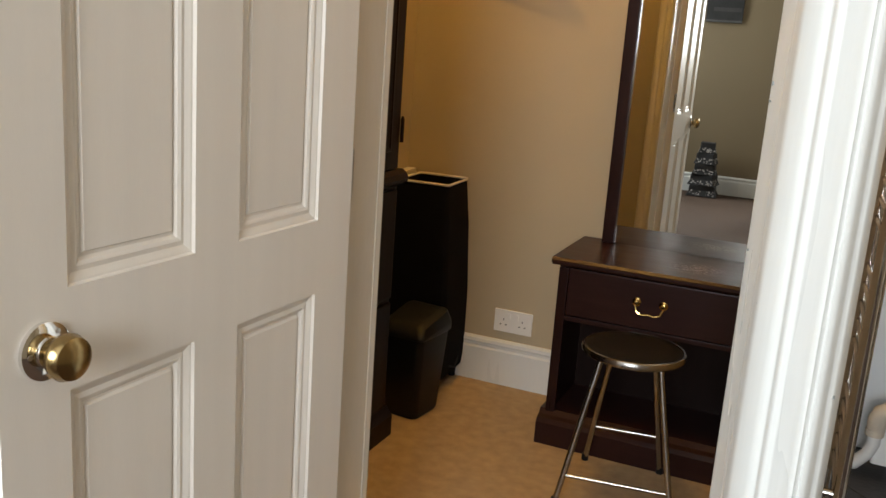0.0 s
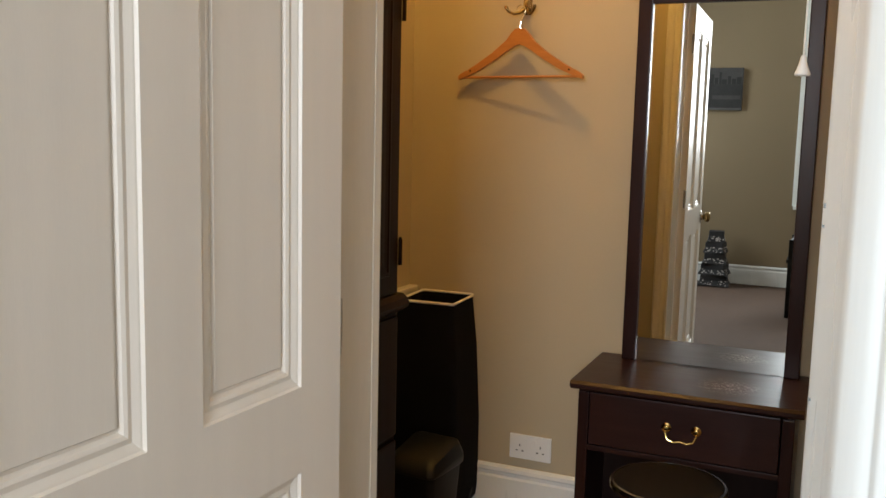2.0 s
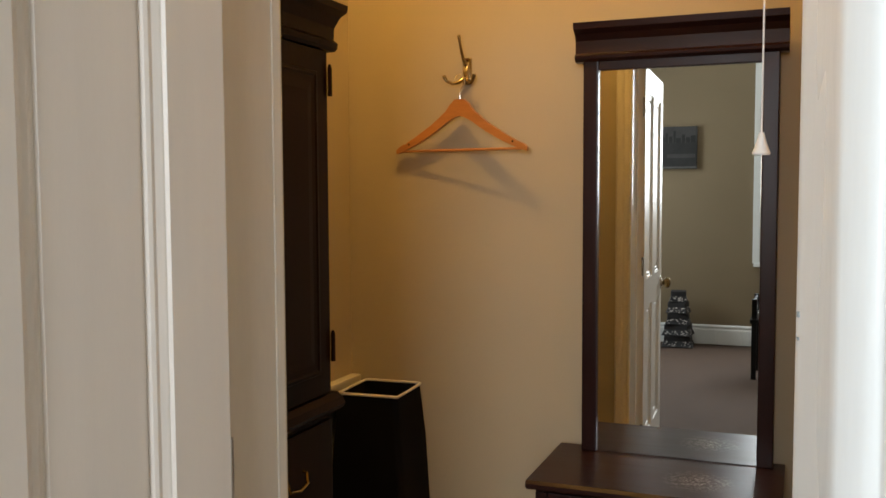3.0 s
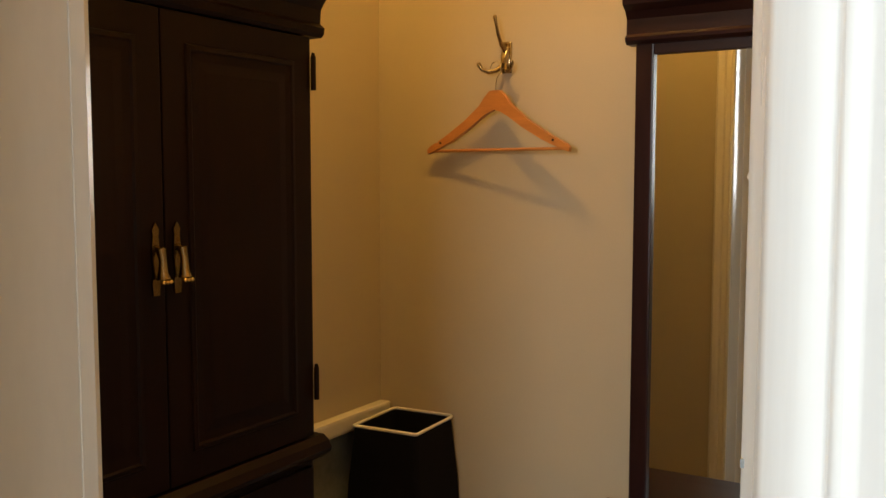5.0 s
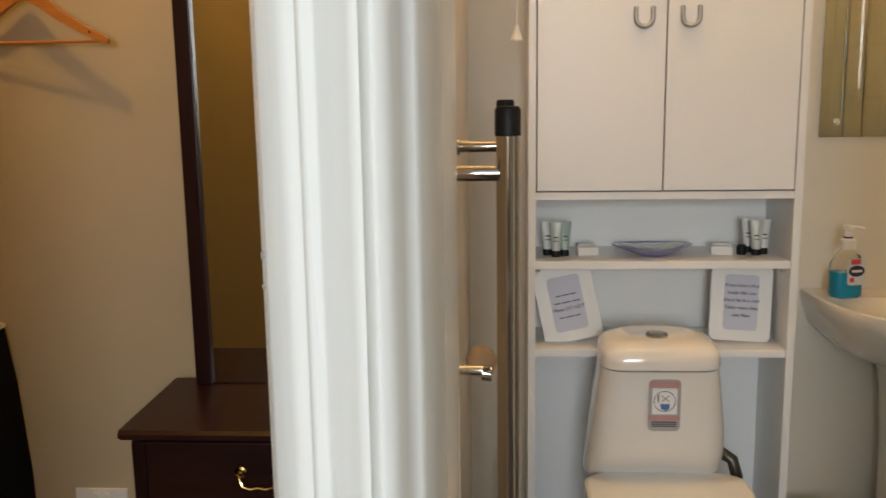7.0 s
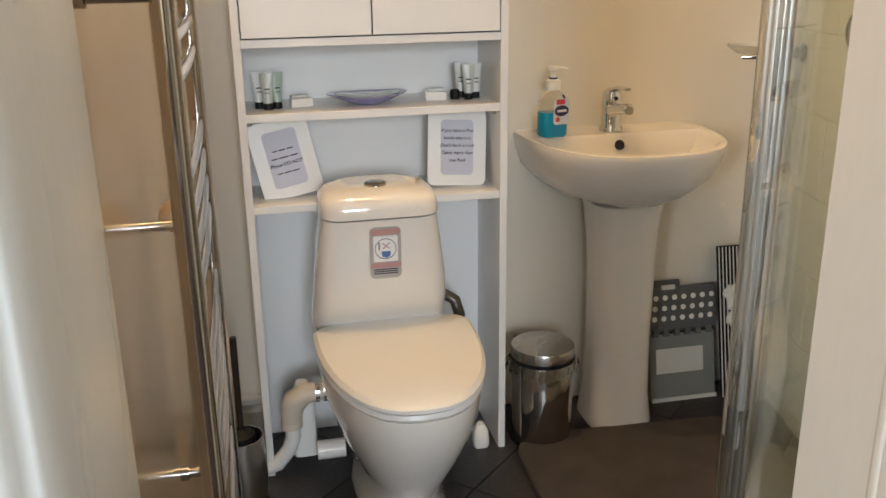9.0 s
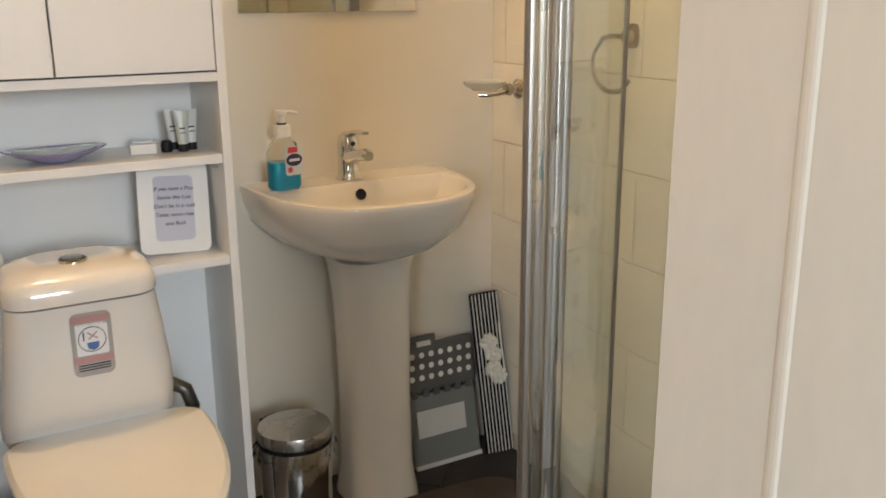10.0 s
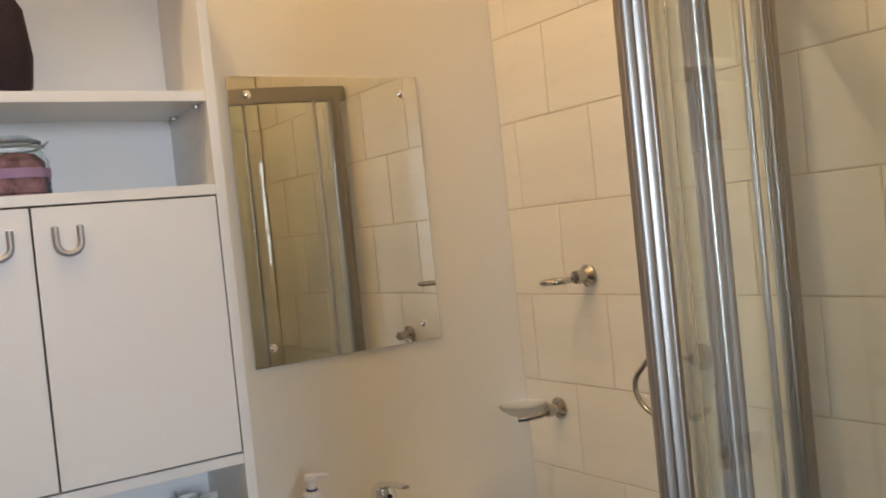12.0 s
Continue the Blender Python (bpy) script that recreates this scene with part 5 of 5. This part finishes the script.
# ---- small things on the shelves ----
def tube_bottle(x, y, colour, lean, h=0.085):
    b = thing("toiletry_tube", (x, y, Z_MID), "small translucent toiletry tube standing on its black cap", "toiletry tube", "toiletries on the shelf", turn=lean)
    part("cap", lathe([(0, 0), (0.011, 0), (0.011, 0.016), (0, 0.016)], 18), BLACK_PLASTIC, b, "black cap", True)
    n = 20
    rings = []
    for k in range(6):
        f = k / 5
        w, d = 0.011 + 0.006 * f, 0.011 * (1 - f) + 0.0012
        rings.append([(w * math.cos(2 * math.pi * i / n), d * math.sin(2 * math.pi * i / n), 0.016 + (h - 0.016) * f) for i in range(n)])
    body = part("body", loft(rings), colour, b, smooth=True)
    for k in range(2):
        part("print_bar", box((-0.006, -0.0106 + 0.003 * k, h * 0.45 + 0.009 * k), (0.006, -0.009 + 0.003 * k, h * 0.45 + 0.003 + 0.009 * k)), INK if k else GREY_PLASTIC, body)


TUBE_WHITE = material("white_tube_plastic", (0.66, 0.68, 0.66), 0.35, vary=0.05)
TUBE_GREEN = material("sage_tube_plastic", (0.36, 0.47, 0.42), 0.3, vary=0.08)
TUBE_GREY = material("grey_green_tube_plastic", (0.50, 0.53, 0.49), 0.3, vary=0.08)
for x, y, c, a in ((0.214, 3.055, TUBE_WHITE, 8), (0.234, 3.030, TUBE_GREY, -6), (0.256, 3.045, TUBE_GREEN, 12), (0.243, 3.075, TUBE_WHITE, 3), (0.722, 3.045, TUBE_GREY, -5), (0.744, 3.062, TUBE_WHITE, 6), (0.712, 3.085, TUBE_WHITE, -9)):
    tube_bottle(x, y, c, a)


def soap_box(x, y, turn):
    s = thing("soap_box", (x, y, Z_MID), "small white boxed guest soap", "soap box", "boxed soaps", turn=turn)
    part("carton", box((-0.026, -0.015, 0), (0.026, 0.015, 0.020), 0.002), WHITE_PLASTIC, s)
    part("wrapped_soap", box((-0.018, 0.018, 0), (0.026, 0.042, 0.024), 0.006), TUBE_WHITE, s)


soap_box(0.312, 3.055, 10)
soap_box(0.642, 3.06, -6)


def bottle_lid():
    b = thing("small_black_pot", (0.690, 3.055, Z_MID), "small black round pot on the shelf", "pot")
    part("pot", lathe([(0, 0), (0.011, 0), (0.0125, 0.012), (0.011, 0.022), (0.008, 0.024), (0, 0.024)], 18), BLACK_PLASTIC, b, smooth=True)


bottle_lid()


def glass_dish():
    d = thing("lilac_dish", (0.472, 3.06, Z_MID), "lilac leaf-shaped glass dish on the shelf", "dish", turn=3)
    lilac = material("lilac_glass", (0.30, 0.29, 0.50), 0.12, vary=0.15, coat=0.4)
    pale = material("pale_green_glass", (0.42, 0.50, 0.50), 0.12, vary=0.2, coat=0.4)
    def leaf(a, b, z, n=40):
        return [(a * math.copysign(abs(math.cos(2 * math.pi * k / n)) ** 1.25, math.cos(2 * math.pi * k / n)), b * math.sin(2 * math.pi * k / n), z + 0.006 * abs(math.cos(2 * math.pi * k / n)) ** 3) for k in range(n)]
    body = part("body", loft([leaf(0.045, 0.035, 0), leaf(0.055, 0.042, 0.002), leaf(0.082, 0.058, 0.012), leaf(0.100, 0.068, 0.020), leaf(0.096, 0.064, 0.022), leaf(0.06, 0.042, 0.014)]), lilac, d, smooth=True)
    part("inset", loft([leaf(0.080, 0.052, 0.0198), leaf(0.074, 0.048, 0.0208)]), pale, body, "pale green glass inset", True)


glass_dish()


def framed_note(x, y, turn, lean, roll, lines, label, fade=0.0):
    f = thing("framed_note", (x, y, Z_LOW), label, "framed note", "notes by the toilet")
    f.matrix_world = pose(x, y, Z_LOW + 0.002, 0, 0, turn) @ pose(0, 0, 0, -lean, 0, 0) @ pose(0, 0, 0, 0, roll, 0)
    W, H = 0.148, 0.192
    part("frame", prism(rounded(W, H, 0.016, 5, 0, H / 2), 0, 0.010, "y"), WHITE_PLASTIC, f, "white rounded frame")
    part("sheet", prism(rounded(W * 0.56, H * 0.72, 0.010, 4, 0, H / 2), -0.0012, -0.0002, "y"), PAPER, f, "lilac-grey printed sheet")
    for k, text in enumerate(lines):
        if not isinstance(text, str):
            u = -text / 2
            for f_ in (0.24, 0.34, 0.30):
                z = H * 0.70 - k * 0.0185
                part("text_bar", box((u, -0.0018, z), (u + text * f_, -0.0012, z + 0.0030)), INK_FADED, f)
                u += text * (f_ + 0.06)
            continue
        c = bpy.data.curves.new("line_of_text", "FONT")
        c.body, c.size, c.align_x, c.shear = text, 0.0118, "CENTER", 0.2
        c.extrude, c.offset = 0.0002, 0.00008
        ob = new("line_of_text", c)
        ob.data.materials.append(INK)
        ob.matrix_basis = pose(0, -0.0018, H * 0.70 - k * 0.0185, 90, 0, 0)
        ob.parent = f


framed_note(0.688, 3.035, -2, 10, 3, ["If you have a Poo", "Inside this Loo", "Don't be in a rush", "Takes more than", "one flush"], "white framed note about flushing on the shelf")
framed_note(0.284, 3.035, 4, 10, -11, ["", 0.052, 0.066, "Please DO NOT", 0.054], "white framed note about toilet use on the shelf")


def clip_jar():
    j = thing("clip_jar", (0.478, 3.075, FB + 1.579), "glass clip-top jar of reddish potpourri with a lilac ribbon", "jar")
    fill = material("potpourri", (0.16, 0.035, 0.02), 0.8, vary=0.7, scale=40, fine=90, bump=0.6, warm=(0.22, 0.09, 0.10))
    part("contents", lathe([(0, 0.006), (0.044, 0.006), (0.050, 0.02), (0.050, 0.062), (0.036, 0.075), (0, 0.078)], 28), fill, j, "reddish potpourri", True)
    g = part("glass", lathe([(0, 0), (0.050, 0), (0.056, 0.008), (0.056, 0.065), (0.046, 0.082), (0.046, 0.090), (0.043, 0.090), (0.043, 0.080), (0.053, 0.063), (0.053, 0.01), (0, 0.004)], 36), GLASS, j, "", True)
    g.visible_shadow = False
    part("ribbon", lathe([(0.054, 0.034), (0.0572, 0.034), (0.0575, 0.050), (0.054, 0.050)], 36), material("lilac_ribbon", (0.36, 0.24, 0.40), 0.6, vary=0.1), j, "lilac ribbon", True)
    lid = part("lid", lathe([(0, 0.092), (0.046, 0.092), (0.047, 0.098), (0.03, 0.106), (0, 0.107)], 32), GLASS, j, "glass lid", True)
    lid.visible_shadow = False
    part("wire_clip", tube([(0.046, -0.012, 0.086), (0.052, -0.02, 0.094), (0.058, 0.0, 0.098), (0.052, 0.02, 0.094), (0.046, 0.012, 0.086)], 0.0016, 8), STEEL, j, "wire clip", True)
    part("wire_band", tube([(0.0475 * math.cos(2 * math.pi * k / 28), 0.0475 * math.sin(2 * math.pi * k / 28), 0.086) for k in range(28)], 0.0015, 8, closed=True), STEEL, j, "", True)


clip_jar()


def toiletry_bag():
    b = thing("toiletry_bag", (0.425, 3.07, Z_TOP), "dark purple fabric toiletry bag on the top shelf", "bag")
    fab = material("dark_purple_fabric", (0.012, 0.006, 0.014), 0.85, vary=0.3, bump=0.4)
    def ring(w, d, z, r):
        return [(x, y, z) for x, y in rounded(w, d, r, 5)]
    body = part("body", loft([ring(0.15, 0.10, 0, 0.03), ring(0.185, 0.13, 0.02, 0.04), ring(0.195, 0.14, 0.07, 0.045), ring(0.18, 0.12, 0.15, 0.045), ring(0.14, 0.07, 0.19, 0.03), ring(0.11, 0.03, 0.20, 0.014)]), fab, b, smooth=True)
    part("zip", tube([(-0.05, 0, 0.2), (0, 0, 0.203), (0.05, 0, 0.2)], 0.003, 8), STEEL, body, "metal zip", True)


toiletry_bag()


# ---- bedroom, seen in the mirrors ----
def bedroom_window():
    w = tagged(thing("window_1", (0, -2.8, 0), "white painted sash window in the bedroom wall", "window"), kind="structure")
    fr = part("window_frame", box((WX0, -0.14, WZ0), (WX0 + 0.05, -0.09, WZ1)), GLOSS_WHITE, w)
    part("frame_stile", box((WX1 - 0.05, -0.14, WZ0), (WX1, -0.09, WZ1)), GLOSS_WHITE, fr)
    for z in (WZ0, WZ1 - 0.05, 0.5 * (WZ0 + WZ1) - 0.02):
        part("frame_rail", box((WX0 + 0.05, -0.14, z), (WX1 - 0.05, -0.09, z + 0.05)), GLOSS_WHITE, fr)
    part("window_sill", box((WX0 - 0.05, -0.09, WZ0 - 0.03), (WX1 + 0.05, 0.04, WZ0), 0.005), GLOSS_WHITE, w)
    part("architrave", box((WX0 - 0.06, 0.001, WZ0), (WX0, 0.022, WZ1 + 0.06), 0.004), GLOSS_WHITE, w)
    part("architrave", box((WX1, 0.001, WZ0), (WX1 + 0.06, 0.022, WZ1 + 0.06), 0.004), GLOSS_WHITE, w)


bedroom_window()


def wall_picture():
    p = thing("wall_picture", (-1.176, -2.8, 1.60), "dark framed picture of a night skyline on the wall", "picture")
    part("canvas", box((-0.165, 0.001, 0), (0.165, 0.03, 0.385), 0.003), material("dark_canvas", (0.018, 0.017, 0.017), 0.6, vary=0.5, scale=9), p)
    dusk = material("dusk_grey_print", (0.042, 0.040, 0.038), 0.6, vary=0.35, scale=8)
    pale = material("pale_print_band", (0.075, 0.072, 0.068), 0.6, vary=0.4, scale=12)
    part("sky_band", box((-0.163, 0.0301, 0.235), (0.163, 0.0306, 0.383)), dusk, p)
    part("shore_band", box((-0.163, 0.0301, 0.004), (0.163, 0.0308, 0.022)), pale, p)
    part("water_band", box((-0.10, 0.0301, 0.10), (0.15, 0.0306, 0.135)), dusk, p)
    dark = material("skyline_print", (0.012, 0.011, 0.011), 0.6, vary=0.3, scale=14)
    for x, w, h in ((-0.14, 0.020, 0.05), (-0.105, 0.012, 0.09), (-0.07, 0.016, 0.06), (-0.035, 0.010, 0.11), (0.0, 0.022, 0.045), (0.045, 0.014, 0.075), (0.085, 0.018, 0.05), (0.13, 0.022, 0.065)):
        part("skyline_block", box((x - w, 0.0307, 0.236), (x + w, 0.0312, 0.236 + h)), dark, p)


wall_picture()


def patterned_stack():
    dark = material("dark_patterned_card", (0.010, 0.0085, 0.009), 0.7, vary=0.4, scale=30)
    speck = material("pale_pattern", (0.42, 0.39, 0.36), 0.8, vary=0.5, scale=60)
    rng = random.Random(11)
    z = 0.0
    for k in range(5):
        s, h = 0.25 - 0.027 * k, 0.099
        b = thing("storage_box", (-1.14, -2.62, z), "dark patterned storage box in a tapering stack", "storage box", "stack of patterned boxes", turn=(-4, 5, -3, 6, -5)[k])
        part("box_body", loft([[(x, y, zz) for x, y in rounded(w, w, 0.008, 3)] for zz, w in ((0, s * 1.10), (0.006, s * 1.12), (h * 0.62, s * 0.90), (h * 0.66, s * 0.90))]), dark, b)
        part("lid", loft([[(x, y, zz) for x, y in rounded(w, w, 0.008, 3)] for zz, w in ((h * 0.60, s * 0.96), (h - 0.004, s * 0.93), (h, s * 0.91))]), dark, b, "plain dark lid")
        bm = bmesh.new()
        for side in range(4):
            c, sn = ((1, 0), (0, 1), (-1, 0), (0, -1))[side]
            for j in range(26):
                u, zz = rng.uniform(-0.46, 0.46), rng.uniform(0.08, 0.52) * h
                half = 0.5 * (s * 1.12 - s * 0.22 * zz / (h * 0.62)) + 0.0012
                q = rng.uniform(0.006, 0.013)
                m = Matrix.Translation((c * half - sn * u * s, sn * half + c * u * s, zz)) @ Matrix.Diagonal((q if sn else 0.0015, q if c else 0.0015, q * 0.7, 1))
                bmesh.ops.create_icosphere(bm, subdivisions=1, radius=0.8, matrix=m)
        part("printed_motifs", bm, speck, b, "pale printed motifs", True)
        z += h + 0.001


patterned_stack()


def side_chair():
    c = thing("dining_chair", (-0.24, -1.50, 0), "black wooden chair with a pale cushion in the bedroom", "chair", turn=90)
    for x in (-0.19, 0.19):
        for y in (-0.19, 0.19):
            part("leg", box((x - 0.018, y - 0.018, 0), (x + 0.018, y + 0.018, 0.40 if y < 0 else 0.60), 0.003), BLACK_PLASTIC, c)
    part("seat", box((-0.22, -0.22, 0.42), (0.22, 0.22, 0.45), 0.006), BLACK_PLASTIC, c)
    part("cushion", box((-0.20, -0.20, 0.451), (0.20, 0.17, 0.50), 0.02, seg=3), material("pale_cushion", (0.5, 0.48, 0.44), 0.9, vary=0.1), c, "pale seat cushion")
    for z in (0.49, 0.545):
        part("back_slat", box((-0.17, 0.18, z), (0.17, 0.20, z + 0.045), 0.004), BLACK_PLASTIC, c)


side_chair()


# ---- tiles, last ----
def tiles():
    wall = bpy.data.objects["wall_bathroom_east"]
    W, H, G = 0.258, 0.2063, 0.0024
    shared = {}

    def tile_mesh(w, h, along):
        key = (round(w, 4), round(h, 4), along)
        if key not in shared:
            b = 0.0016
            bm = bmesh.new()
            rings = [[(0, 0), (w, 0), (w, h), (0, h)], [(0, 0), (w, 0), (w, h), (0, h)], [(b, b), (w - b, b), (w - b, h - b), (b, h - b)]]
            dep = [0.006, 0.0080, 0.0088]
            vs = []
            for r, d in zip(rings, dep):
                vs.append([bm.verts.new((-d, u, v) if along == "y" else (u, d, v)) for u, v in r])
            for p, q in zip(vs, vs[1:]):
                for k in range(4):
                    bm.faces.new((p[k], p[(k + 1) % 4], q[(k + 1) % 4], q[k]))
            bm.faces.new(vs[-1])
            bmesh.ops.recalc_face_normals(bm, faces=bm.faces[:])
            me = bpy.data.meshes.new("tile")
            bm.to_mesh(me)
            bm.free()
            me.materials.append(TILE)
            shared[key] = me
        return shared[key]

    def lay(parent, along, u0, u1, first, place):
        for r in range(-4, 10):
            z0 = max(0.937 + H * r, FB)
            z1 = min(0.937 + H * (r + 1), CEIL)
            if z1 - z0 < 0.02:
                continue
            start = first + (W / 2 if r % 2 else 0.0)
            k0 = math.floor((u0 - start) / W)
            for k in range(k0, k0 + 12):
                a, b = max(start + W * k, u0), min(start + W * (k + 1), u1)
                if b - a < 0.012:
                    continue
                ob = new("tile", tile_mesh(b - a - G, z1 - z0 - G, along))
                ob.matrix_basis = place(a + G / 2, z0 + G / 2)
                ob.parent = parent
    lay(wall, "y", 1.672, YW - 0.001, 2.222 - 2 * W, lambda u, z: Matrix.Translation((1.595, u, z)))
    lay(bpy.data.objects["wall_bathroom_south"], "x", 0.81, 1.585, 0.81, lambda u, z: Matrix.Translation((u, 1.6602, z)))


tiles()


def floor_tiles():
    floor = bpy.data.objects["floor_bathroom"]
    S, G = 0.30, 0.004
    me = bpy.data.meshes.new("floor_tile")
    bm = bmesh.new()
    h, b = S / 2 - G / 2, 0.0015
    vs = [[bm.verts.new((x * s, y * s, z)) for x, y in ((-1, -1), (1, -1), (1, 1), (-1, 1))] for s, z in ((h, -0.006), (h, -0.001), (h - b, 0.0))]
    for p, q in zip(vs, vs[1:]):
        for k in range(4):
            bm.faces.new((p[k], p[(k + 1) % 4], q[(k + 1) % 4], q[k]))
    bm.faces.new(vs[-1])
    bmesh.ops.recalc_face_normals(bm, faces=bm.faces[:])
    bm.to_mesh(me)
    bm.free()
    me.materials.append(SLATE)
    d = S / math.sqrt(2)
    for i in range(-1, 9):
        for j in range(-1, 16):
            x, y = 0.03 + 2 * d * i + (d if j % 2 else 0), 1.50 + d * j
            if x < -0.08 or x > 1.66 or y < 1.40 or y > 3.25:
                continue
            ob = new("floor_tile", me)
            ob.matrix_basis = pose(x, y, FB, 0, 0, 45)
            ob.parent = floor


floor_tiles()
